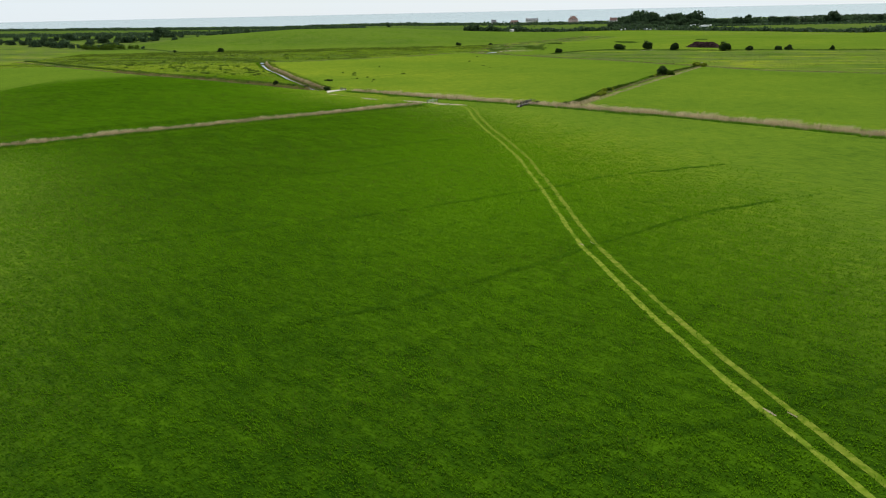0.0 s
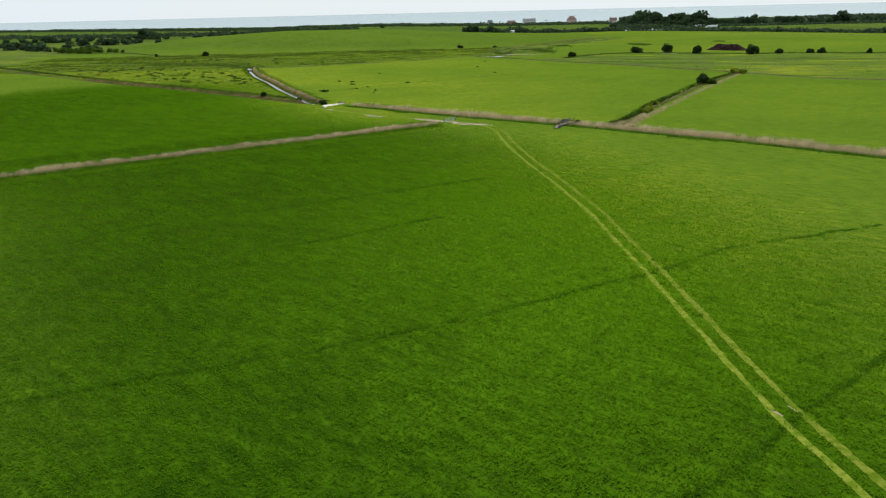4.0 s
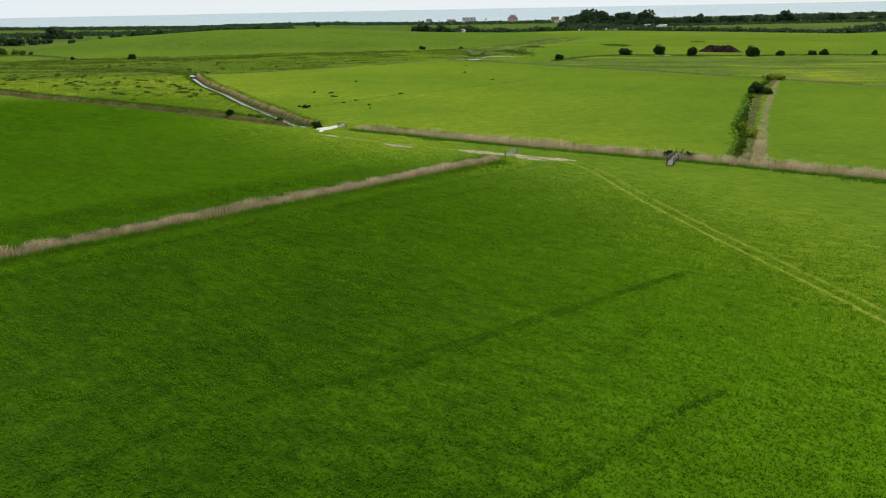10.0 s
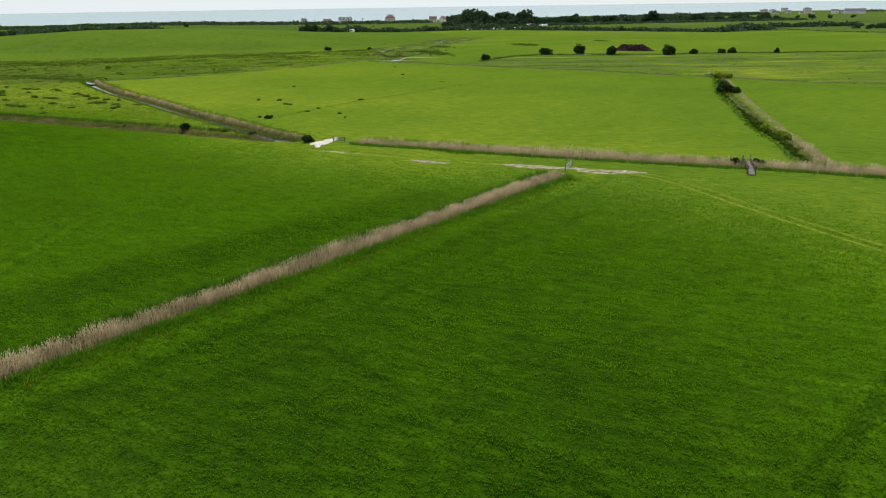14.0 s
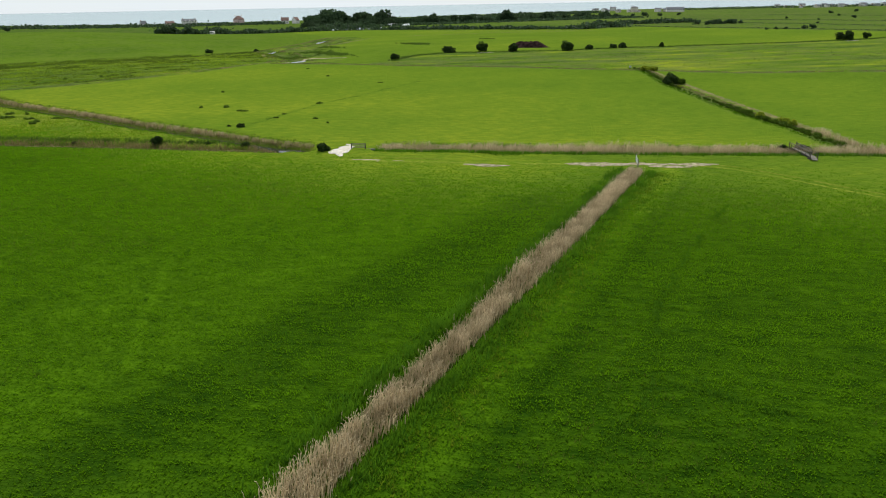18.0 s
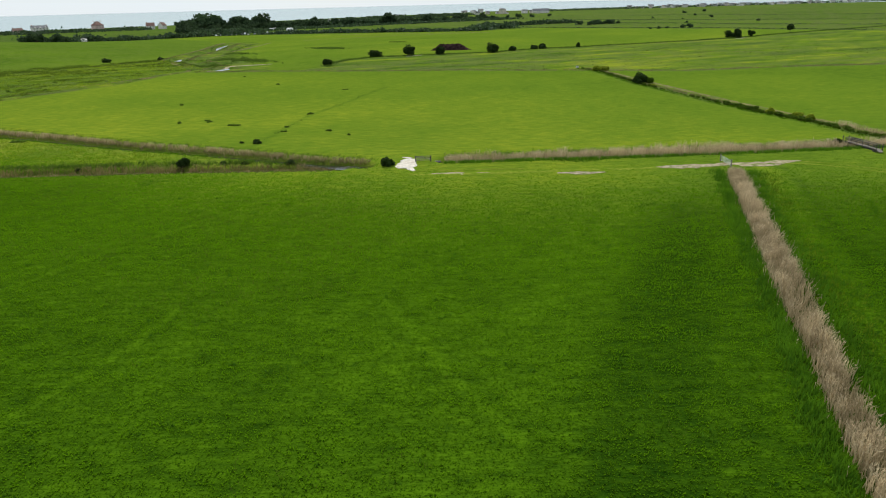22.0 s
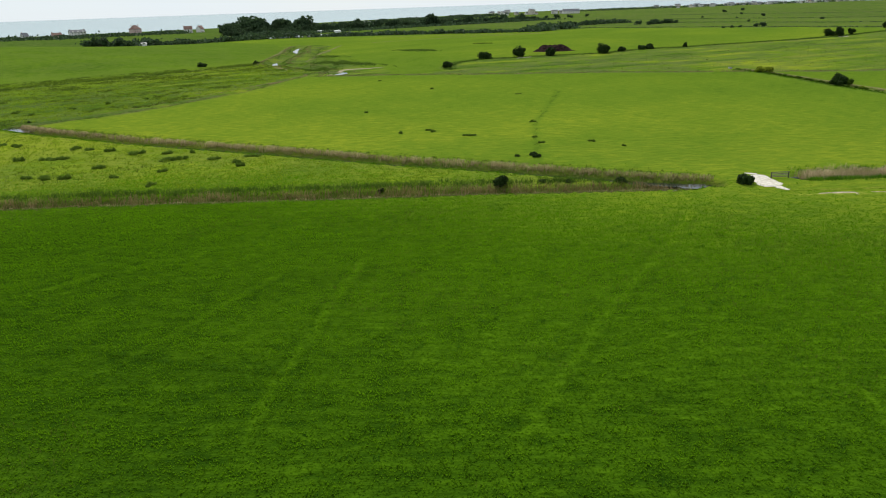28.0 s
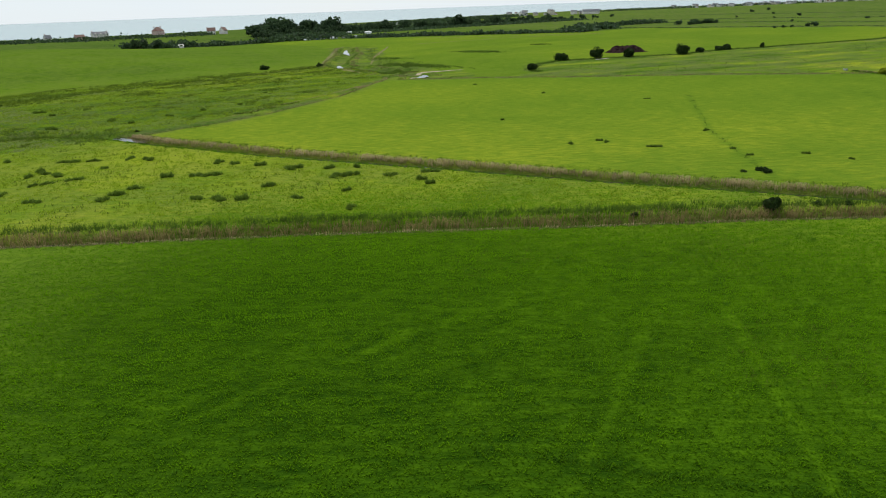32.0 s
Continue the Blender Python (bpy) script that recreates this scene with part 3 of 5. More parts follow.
sea_a, sea_r = np.meshgrid(np.radians(np.linspace(-75, 105, 120)), np.linspace(1050, 4860, 60))
cell = (np.arange(59)[:, None] * 120 + np.arange(119)[None, :]).ravel()
sea_z = -1.6 + 20.0 * smooth(1900, 6400, sea_r) / float(smooth(1900, 6400, 4860))      # lifted to the true horizon, which lies far beyond the sheet's end
tagged(mesh_from("sea", np.stack([-90 + (sea_r * np.sin(sea_a)).ravel(), 140 + (sea_r * np.cos(sea_a)).ravel(), sea_z.ravel()], 1), np.stack([cell, cell + 120, cell + 121, cell + 1], 1), SEA),
       "calm pale grey-blue sea under a bright sky", "sea", kind="structure")


def ribbon(name, pts, width, material, lift=0.03, level=None, ragged=0.25, step=0.6, seed=0, rows=5, taper=False):
    """A strip along a line, laid on the ground or flat at a level, with uneven edges."""
    p, side, s = along(pts, step)
    w = np.interp(s / s[-1], np.linspace(0, 1, len(width)), width) if isinstance(width, (list, tuple)) else np.full(len(p), float(width))
    if taper:
        w = w * np.sqrt(np.clip(np.minimum(s, s[-1] - s) / 3.0, 0.04, 1))
    el = w / 2 * (1 + ragged * (2 * vnoise(s, s * 0 + seed * 7.7, 1.3, seed) - 1) + ragged * (2 * vnoise(s, s * 0, 5.0, seed + 3) - 1))
    er = w / 2 * (1 + ragged * (2 * vnoise(s, s * 0 + seed * 3.3, 1.3, seed + 9) - 1) + ragged * (2 * vnoise(s, s * 0, 5.0, seed + 5) - 1))
    verts = []
    for f in np.linspace(-1, 1, rows):
        q = p + side * (np.where(f > 0, el, er) * f)[:, None]
        z = height(q[:, 0], q[:, 1]) + lift * (1 - 0.6 * abs(f)) if level is None else np.full(len(q), level)
        verts.append(np.stack([q[:, 0], q[:, 1], z], 1))
    verts = np.concatenate(verts)
    k = len(p)
    cell = (np.arange(rows - 1)[:, None] * k + np.arange(k - 1)[None, :]).ravel()
    return mesh_from(name, verts, np.stack([cell, cell + 1, cell + k + 1, cell + k], 1)[:, ::-1], material)


tagged(ribbon("canal_water", CANAL, [2.6, 2.0, 1.6, 1.3, 1.2, 1.8], WATER, level=-0.85, step=1.0, ragged=0.1), "still drainage canal reflecting the pale sky", "water", kind="structure")
tagged(ribbon("pool_water", [(-46.0, 300.6), (-44.0, 299.2), (-42.0, 297.8)], [1.6, 3.4, 1.6], WATER, level=-0.60, step=0.5, ragged=0.15), "small pool where two ditches meet", "water", kind="structure")
tagged(ribbon("pool_water", [(-104.0, 472.0), (-106.0, 480.0), (-107.0, 486.0)], [1.6, 3.2, 2.6], WATER, level=-0.42, step=0.5, ragged=0.2), "small pool at the head of the canal", "water", kind="structure")
tagged(ribbon("ditch_water", DITCH_C, 0.7, WATER, level=-0.92, step=1.0, ragged=0.1), "dark narrow ditch beside rushes", "water", kind="structure")
for pts, w in (([(172.0, 762.0), (163.0, 750.0), (150.0, 733.0), (141.0, 718.0), (134.0, 706.0)], [0.8, 3.0, 3.6, 3.4, 0.8]), ([(74.0, 634.0), (68.0, 626.0), (65.0, 620.0), (62.0, 612.0)], [0.6, 3.2, 3.4, 0.6])):
    tagged(ribbon("river_water", pts, w, WATER, level=-0.34, step=1.0, ragged=0.3), "open reach of a winding marsh river bright with sky", "water", kind="structure")
tagged(ribbon("pond_water", [(40.0, 530.0), (46.0, 532.0), (52.0, 535.0), (57.0, 540.0)], [1.5, 4.2, 4.6, 2.0], WATER, level=-0.20, step=0.8, ragged=0.3), "shallow pond where stock come to drink", "water", kind="structure")


# ---- tracks, bare ground ----
p, side, s_ = along(TRACK, 2.0)
for k, sgn in enumerate((-1, 1)):
    tagged(ribbon("wheel_rut", [tuple(q) for q in p + side * sgn * 1.02], [0.68, 0.68, 0.66, 0.62, 0.58], RUT, lift=0.05, ragged=0.35, step=0.5, seed=k + 1), "pale wheel rut of worn grass across the meadow", "track", "tractor track", kind="structure")
for pts, w in (([(25.9, 47.0), (26.4, 45.8)], 0.6), ([(27.5, 46.3), (27.9, 45.5)], 0.5), ([(20.2, 88.6), (20.9, 87.4)], 0.6), ([(22.0, 88.9), (22.3, 87.9)], 0.5)):
    tagged(ribbon("bare_patch", pts, w, MUD, lift=0.08, ragged=0.4, step=0.25, seed=int(pts[0][0]), taper=True), "bare dried mud worn into the wheel rut", "mud", "mud patches", kind="structure")
for k, (pts, w) in enumerate((
        ([(-7.5, 252.5), (-3.0, 248.6), (1.5, 244.6), (4.5, 243.0)], [0.8, 2.6, 1.8, 1.8]),
        ([(4.0, 243.0), (7.5, 240.2), (11.0, 237.4), (14.5, 234.8)], [1.7, 1.6, 2.2, 0.5]),
        ([(3.4, 241.6), (6.5, 238.2), (9.0, 236.2)], [0.9, 1.3, 0.6]),
        ([(-23.0, 263.5), (-20.0, 260.0), (-16.5, 257.5)], [0.8, 2.0, 0.7]),
        ([(-38.0, 281.0), (-34.0, 276.5), (-30.0, 272.5)], [0.6, 1.4, 0.5]))):
    tagged(ribbon("mud_patch", pts, w, MUD, lift=0.06, ragged=0.5, step=0.4, seed=20 + k, rows=7), "trampled pale mud round the field gate", "mud", "mud patches", kind="structure")
for k, (pts, w) in enumerate((([(-41.0, 283.5), (-32.0, 274.5), (-26.0, 268.5), (-16.0, 260.0), (-7.0, 252.0)], [1.0, 1.6, 1.0, 1.2, 1.6]), ([(-38.5, 285.0), (-30.0, 276.5), (-24.0, 270.5)], [0.8, 1.2, 0.8]))):
    tagged(ribbon("wheel_rut", pts, w, RUT, lift=0.06, ragged=0.5, step=0.5, seed=30 + k), "worn grass track along the reeds", "track", kind="structure")
for k, (pts, w) in enumerate((([(-38.4, 287.8), (-36.2, 289.8), (-34.2, 291.8), (-32.6, 293.4)], [2.6, 3.6, 2.8, 2.0]),
                              ([(-31.8, 293.6), (-32.4, 295.6)], [1.4, 0.7]), ([(-38.0, 287.6), (-38.2, 285.4)], [1.6, 0.8]))):
    tagged(ribbon("chalk_crossing", pts, w, CHALK, lift=0.09, ragged=0.35, step=0.4, seed=40 + k, rows=9), "bright white chalk track crossing the ditch", "track", kind="structure")
tagged(ribbon("grass_path", [(48.5, 225.0), (52.0, 231.0), (66.0, 252.0), (91.0, 290.0), (113.0, 322.0), (137.0, 356.0), (150.0, 376.0)], [3.4, 2.4, 2.2, 2.0, 1.6], DRY, lift=0.06, ragged=0.45, step=0.8, seed=50), "dry yellow grass path beside the hedge", "path", kind="structure")
for k, (pts, w) in enumerate((([(40.0, 531.0), (47.0, 533.0), (54.0, 536.0)], [2.0, 4.0, 2.0]), ([(58.0, 546.0), (66.0, 548.5), (76.0, 544.5), (84.0, 541.0)], [3.0, 5.0, 3.0, 1.0]),
                              ([(62.0, 618.0), (54.0, 600.0), (46.0, 575.0)], [2.0, 3.0, 2.0]))):
    tagged(ribbon("sandy_bank", pts, w, MUD if k < 2 else DRY, lift=0.10, ragged=0.4, step=1.0, seed=60 + k), "pale bare river bank trodden by stock", "bank", kind="structure")
for k, (pts, w) in enumerate((([(201.0, 806.0), (178.0, 782.0), (126.0, 717.0), (97.0, 681.0), (73.0, 650.0), (43.0, 631.0), (10.0, 633.0)], [1.6, 2.6, 2.2, 1.8, 1.0]), ([(84.0, 617.0), (93.0, 627.0), (126.0, 667.0), (165.0, 708.0), (213.0, 759.0)], [1.0, 2.4, 2.4, 1.2]),
                              ([(-80.0, 489.0), (-27.0, 511.0), (-5.0, 521.0), (26.0, 537.0), (40.0, 548.0)], [0.4, 0.8, 1.0, 1.4]), ([(250.0, 764.0), (335.0, 748.0), (388.0, 720.0), (430.0, 700.0)], 3.0))):
    tagged(ribbon("river_path", pts, w, DRY, lift=0.12, ragged=0.45, step=2.0, seed=70 + k), "dry grass path along the river bank", "path", kind="structure")
tagged(ribbon("hill_path", [(330.0, 850.0), (380.0, 770.0), (430.0, 690.0), (300.0, 720.0)][:3], 4.0, DRY, lift=0.12, ragged=0.4, step=4.0, seed=71), "faint dry track across a far field", "path", kind="structure")


# ---- grass and reeds ----
def blades(name, xy, tall, wide, tint, material, count, spread, lean=(0.12, -0.05), scatter=0.55, sink=0.02, root=0.35):
    """Tufts of pointed blades, several to a tuft."""
    n = len(xy) * count
    base = np.repeat(xy, count, 0) + rng.normal(0, 1, (n, 2)) * np.repeat(np.broadcast_to(spread, len(xy)), count)[:, None]
    tl = np.repeat(np.broadcast_to(tall, len(xy)), count) * rng.uniform(0.6, 1.25, n)
    a = rng.uniform(0, 2 * np.pi, n)
    half = np.stack([np.cos(a), np.sin(a)], 1) * (np.broadcast_to(wide, n) * rng.uniform(0.6, 1.3, n) / 2)[:, None]
    tip = base + (np.array(lean) + rng.normal(0, scatter, (n, 2))) * tl[:, None]
    z = height(base[:, 0], base[:, 1]) - sink
    v = np.empty((n, 3, 3))
    v[:, 0, :2], v[:, 1, :2], v[:, 2, :2] = base - half, base + half, tip
    v[:, 0, 2] = v[:, 1, 2] = z
    v[:, 2, 2] = z + tl
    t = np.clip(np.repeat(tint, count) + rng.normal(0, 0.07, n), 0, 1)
    # dark roots, bright tips: grown tone plus painted shade down among the blades
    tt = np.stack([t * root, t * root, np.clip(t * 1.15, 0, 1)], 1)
    return mesh_from(name, v.reshape(-1, 3), np.arange(n * 3).reshape(-1, 3), material, tt.ravel())


def reeds(name, pts, width, per_metre, tall, material, label, edge_green=0.15, shift=0.0, stop=None):
    """A bed of upright stalks with feathery heads along a ditch."""
    p, side, s = along(pts, 0.5)
    keep = s < (stop or 1e9)
    p, side, s = p[keep], side[keep], s[keep]
    n = int(s[-1] * per_metre)
    i = rng.randint(0, len(p), n)
    off = rng.uniform(-1, 1, n)
    off = np.where(rng.rand(n) < 0.7, off, rng.normal(0, 0.62, n))
    thick = width / 2 * (0.75 + 0.5 * vnoise(s[i], s[i] * 0, 6.0, 3))
    xy = p[i] + side[i] * (off * thick + shift)[:, None] + rng.normal(0, 0.15, (n, 2))
    clump = vnoise(xy[:, 0], xy[:, 1], 1.6, 8)
    keep = (rng.rand(n) < 0.35 + 1.1 * clump) & ((abs(off - 0.25 * (vnoise(xy[:, 0], xy[:, 1], 5.0, 42) - 0.5)) > 0.10) | (vnoise(xy[:, 0], xy[:, 1], 6.0, 41) < 0.32))
    xy, clump, off = xy[keep], clump[keep], off[keep]
    n = len(xy)
    lumps = vnoise(xy[:, 0], xy[:, 1], 7.0, 11)
    tl = tall * (0.72 + 0.3 * clump + 0.25 * (lumps - 0.5)) * rng.uniform(0.8, 1.12, n) * (1 - 0.22 * np.minimum(abs(off), 1.3) ** 3) * (0.8 + 0.2 * smooth(0.0, 0.4, abs(off)))
    a = rng.uniform(0, 2 * np.pi, n)
    hv = np.stack([np.cos(a), np.sin(a)], 1)
    z = height(xy[:, 0], xy[:, 1]) - 0.05
    lean = np.array([0.06, -0.04]) + rng.normal(0, 0.15, (n, 2))
    v = np.empty((n, 7, 3))
    for k, (f, w) in enumerate(((0, 0.034), (0, -0.034), (0.86, 0.018), (0.86, -0.018))):
        v[:, k, :2] = xy + lean * (tl * f)[:, None] + hv * w
        v[:, k, 2] = z + tl * f
    for k, (f, w) in enumerate(((0.90, 0.034), (0.90, -0.034), (1.0, 0.0))):
        v[:, 4 + k, :2] = xy + lean * (tl * f * (1.0 + 0.35 * f))[:, None] + hv[:, ::-1] * w
        v[:, 4 + k, 2] = z + tl * f
    idx = np.arange(n)[:, None] * 7
    tri = np.concatenate([idx + np.array([[0, 1, 3]]), idx + np.array([[0, 3, 2]]), idx + np.array([[2, 3, 5]]), idx + np.array([[2, 5, 4]]), idx + np.array([[4, 5, 6]])])
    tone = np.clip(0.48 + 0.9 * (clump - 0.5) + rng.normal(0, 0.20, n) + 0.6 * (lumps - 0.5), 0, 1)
    # feet darkened, heads brightened: shade within the bed is put into the tint
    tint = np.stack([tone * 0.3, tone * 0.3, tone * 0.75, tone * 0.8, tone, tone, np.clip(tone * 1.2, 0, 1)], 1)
    return tagged(mesh_from(name, v.reshape(-1, 3), tri, material, tint.ravel()), label, "reeds", kind="stuff")


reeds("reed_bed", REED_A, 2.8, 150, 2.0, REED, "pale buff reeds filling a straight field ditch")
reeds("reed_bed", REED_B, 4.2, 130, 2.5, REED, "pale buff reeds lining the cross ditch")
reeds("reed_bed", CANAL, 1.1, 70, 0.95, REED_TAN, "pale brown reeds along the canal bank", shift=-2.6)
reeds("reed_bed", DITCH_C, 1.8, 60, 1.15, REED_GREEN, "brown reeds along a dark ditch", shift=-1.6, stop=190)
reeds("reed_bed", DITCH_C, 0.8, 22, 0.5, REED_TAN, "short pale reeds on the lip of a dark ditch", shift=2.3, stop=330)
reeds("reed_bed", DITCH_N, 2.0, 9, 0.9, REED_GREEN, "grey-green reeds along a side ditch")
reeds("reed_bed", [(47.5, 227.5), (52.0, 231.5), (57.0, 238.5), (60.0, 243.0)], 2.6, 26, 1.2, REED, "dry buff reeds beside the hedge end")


def scatter(lo, hi, n):
    return rng.uniform(0, 1, (n, 2)) * (np.array(hi) - lo) + lo


def clear_of(xy, lines):
    ok = np.ones(len(xy), bool)
    for pts, w in lines:
        ok &= away(pts, xy[:, 0], xy[:, 1]) > w
    return ok


p, side, s_ = along(TRACK, 2.0)
track_l, track_r = [tuple(q) for q in p - side * 1.02], [tuple(q) for q in p + side * 1.02]
SKIP = [(REED_A, 2.1), (REED_B, 2.2), (CANAL, 2.6), (DITCH_C, 1.8), (track_l, 0.36), (track_r, 0.36)]

# The meadow: dense where the path leads over it, thinner away from it.
cx, cy = np.meshgrid(np.arange(-190, 75, 0.44), np.arange(15, 400, 0.44))
cand = np.stack([cx.ravel(), cy.ravel()], 1) + rng.uniform(-0.25, 0.25, (cx.size, 2))
d = away(NEAR, cand[:, 0], cand[:, 1])
cand = cand[rng.rand(len(cand)) < 1.0 - smooth(32, 88, d)]
cand = cand[clear_of(cand, SKIP)]
ux, uy = 0.73 * cand[:, 0] - 0.69 * cand[:, 1], 0.69 * cand[:, 0] + 0.73 * cand[:, 1]
big = vnoise(cand[:, 0], cand[:, 1], 16.0, 12)
mid = 0.5 * vnoise(ux * 0.35, uy, 3.0, 13) + 0.5 * vnoise(ux * 0.35 + uy * 0.1, uy, 1.6, 29)
fine = np.clip(0.78 * smooth(0.15, 0.85, vnoise(ux * 0.42 - uy * 0.06, uy, 0.95, 14)) + 0.30 * vnoise(ux * 0.7, uy, 0.5, 25), 0, 1)
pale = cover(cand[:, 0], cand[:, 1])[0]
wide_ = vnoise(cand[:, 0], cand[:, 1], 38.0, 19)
# fine also sets height: hollows toned darker, tall tufts paler, as painted shade
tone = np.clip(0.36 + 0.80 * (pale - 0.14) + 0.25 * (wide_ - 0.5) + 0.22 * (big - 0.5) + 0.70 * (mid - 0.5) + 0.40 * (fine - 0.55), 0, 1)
lush = np.zeros(len(cand))
for line in GRIPS:
    lush = np.maximum(lush, np.exp(-(away(line, cand[:, 0] + 0.9 * (mid - 0.5), cand[:, 1] + 0.9 * (big - 0.5)) / 0.30) ** 2))
thin = 1.0 - 0.55 * smooth(36, 86, away(NEAR, cand[:, 0], cand[:, 1]))
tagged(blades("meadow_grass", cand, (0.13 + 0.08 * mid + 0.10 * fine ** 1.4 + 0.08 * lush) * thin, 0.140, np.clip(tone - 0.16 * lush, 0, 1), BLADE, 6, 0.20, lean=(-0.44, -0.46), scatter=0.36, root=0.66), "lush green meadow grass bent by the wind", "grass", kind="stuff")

heads = scatter((-180, 20), (70, 345), 60000)
where = 0.6 * vnoise(heads[:, 0], heads[:, 1], 21.0, 51) + 0.4 * vnoise(heads[:, 0], heads[:, 1], 6.0, 52)
heads = heads[(rng.rand(len(heads)) < smooth(0.50, 0.72, where)) & (away(NEAR, heads[:, 0], heads[:, 1]) < 55) & clear_of(heads, SKIP)]
tagged(blades("seed_heads", heads, 0.36, 0.05, np.clip(rng.normal(0.5, 0.2, len(heads)), 0, 1) * 0.6, SEED_HEAD, 5, 0.35, scatter=0.4), "brownish grass seed heads in loose drifts", "grass", kind="stuff")
pits = scatter((-180, 20), (70, 345), 4200)
pits = pits[(away(NEAR, pits[:, 0], pits[:, 1]) < 48) & clear_of(pits, SKIP)]
pits = np.repeat(pits, 4, 0) + rng.normal(0, 1, (len(pits) * 4, 2)) * np.array([0.34, 0.2])
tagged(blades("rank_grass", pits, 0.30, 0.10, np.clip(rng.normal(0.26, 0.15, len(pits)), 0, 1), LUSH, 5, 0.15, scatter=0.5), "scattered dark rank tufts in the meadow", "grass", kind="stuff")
for line in GRIPS:
    q, side, s_ = along(line, 0.4)
    n = int(s_[-1] * 13)
    i = rng.randint(0, len(q), n)
    wob = 0.6 * (vnoise(s_[i], s_[i] * 0 + line[0][0], 4.0, 23) - 0.5)
    xy = q[i] + side[i] * (wob + rng.normal(0, 0.20, n))[:, None]
    xy = xy[vnoise(s_[i], s_[i] * 0 + line[0][1], 2.3, 24) > 0.10 + 0.4 * rng.rand(n)]
    xy = xy[clear_of(xy, [(track_l, 0.3), (track_r, 0.3)])]
    tagged(blades("rank_grass", xy, 0.24, 0.09, np.clip(rng.normal(0.30, 0.16, len(xy)), 0, 1), LUSH, 5, 0.14, scatter=0.5), "line of rank dark grass along an old drain", "grass", kind="stuff")

# Ranker grass on the banks of the ditches.
for pts, off, w, n, tall, material, label in (
        (REED_A, -2.6, 0.7, 5200, 0.72, LUSH, "rank dark green grass on the ditch bank"), (REED_A, 2.6, 0.7, 4600, 0.66, LUSH, "rank dark green grass on the ditch bank"),
        (REED_A, 4.4, 1.2, 1900, 0.4, MARSH_BLADE, "yellowing tufts on the ditch bank"), (REED_A, 5.6, 1.4, 2600, 0.32, LUSH, "tussocky grass on the ditch bank"),
        (REED_B, -3.1, 1.0, 6000, 0.7, LUSH, "rank green grass below the reeds"), (REED_B, 3.0, 0.9, 3200, 0.5, BLADE, "rank green grass behind the reeds"),
        (CANAL, 3.0, 0.7, 2400, 0.30, BLADE, "rank grass on the canal bank"), (CANAL, -5.0, 1.2, 1200, 0.4, RUSH_SOFT, "rank grass on the canal bank"),
        (DITCH_C, 2.8, 0.5, 2600, 0.35, DRYGRASS, "bleached grass on the lip of the ditch"), (DITCH_C, -4.6, 1.1, 5200, 0.8, RUSH, "rank nettles and grass beyond the ditch"),
        (HEDGE, -2.0, 0.6, 1500, 0.45, DRYGRASS, "tall dry grass under the hedge"), (HEDGE, 1.6, 0.5, 1100, 0.4, BLADE, "rank grass under the hedge"),
        (DRAIN, 0.0, 0.5, 70, 0.35, RUSH, "dark rushes dotted along a shallow field drain"),
        (DITCH_L, 0.0, 0.5, 1500, 0.6, RUSH, "dark line of rushes along a narrow ditch"), (HILL_FOOT, 0.0, 1.5, 2600, 0.7, RUSH, "dark rushes along the foot of the hill"),
        (DITCH_W, 0.0, 4.0, 3600, 0.8, RUSH, "dark rushes in a wet hollow"), (TREE_ROW, 0.0, 1.6, 5200, 0.8, RUSH, "dark rushes along a fence line"),
        (RIVER, 5.0, 1.0, 500, 0.6, RUSH, "dark rushes on the river bank"), (RIVER, -5.0, 1.2, 500, 0.6, RUSH, "dark rushes on the river bank"), (RIVER, 8.5, 1.2, 1300, 0.45, DRYGRASS, "pale dry grass on the river bank"), (RIVER, -8.5, 1.4, 1300, 0.45, DRYGRASS, "pale dry grass on the river bank"),
        (SIDE_CREEK, 2.0, 2.5, 800, 0.6, RUSH, "dark rushes by the side creek"), (EDGE_N, 0.0, 1.2, 3000, 0.5, DRYGRASS, "bleached grass along the field edge")):
    q, side, s_ = along(pts, 0.5)
    i = rng.randint(0, len(q), n)
    xy = q[i] + side[i] * (off + rng.normal(0, w, n))[:, None]
    xy = xy[np.hypot(xy[:, 0] + 34.5, xy[:, 1] - 292) > 6.0]
    xy = xy[np.hypot(xy[:, 0] - 4.5, xy[:, 1] - 243) > 4.0]
    if pts is not TREE_ROW:
        xy = xy[rng.rand(len(xy)) < 0.2 + 1.2 * vnoise(xy[:, 0], xy[:, 1], 2.5, 15)]
    tone = np.clip(0.30 + 0.9 * (vnoise(xy[:, 0], xy[:, 1], 2.0, 16) - 0.5) + 0.3 * (vnoise(xy[:, 0], xy[:, 1], 0.8, 18) - 0.5), 0, 1)
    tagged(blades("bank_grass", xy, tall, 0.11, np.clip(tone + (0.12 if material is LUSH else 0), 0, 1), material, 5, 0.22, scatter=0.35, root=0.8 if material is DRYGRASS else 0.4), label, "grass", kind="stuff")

# Rough marsh: short rushes scattered over the wet ground.
xy = scatter((-300, 300), (60, 660), 90000)
pale, rough_, bare = cover(xy[:, 0], xy[:, 1])
xy = xy[(rng.rand(len(xy)) < rough_ * 0.75 * smooth(0.55, 0.75, vnoise(xy[:, 0] * 0.5, xy[:, 1], 7.0, 17))) & (bare < 0.1) & (rough_ > 0.15) & (xy[:, 1] < 640)]
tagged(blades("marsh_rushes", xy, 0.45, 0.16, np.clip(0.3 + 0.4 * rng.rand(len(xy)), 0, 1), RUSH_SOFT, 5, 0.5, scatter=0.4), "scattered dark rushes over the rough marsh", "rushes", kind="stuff")


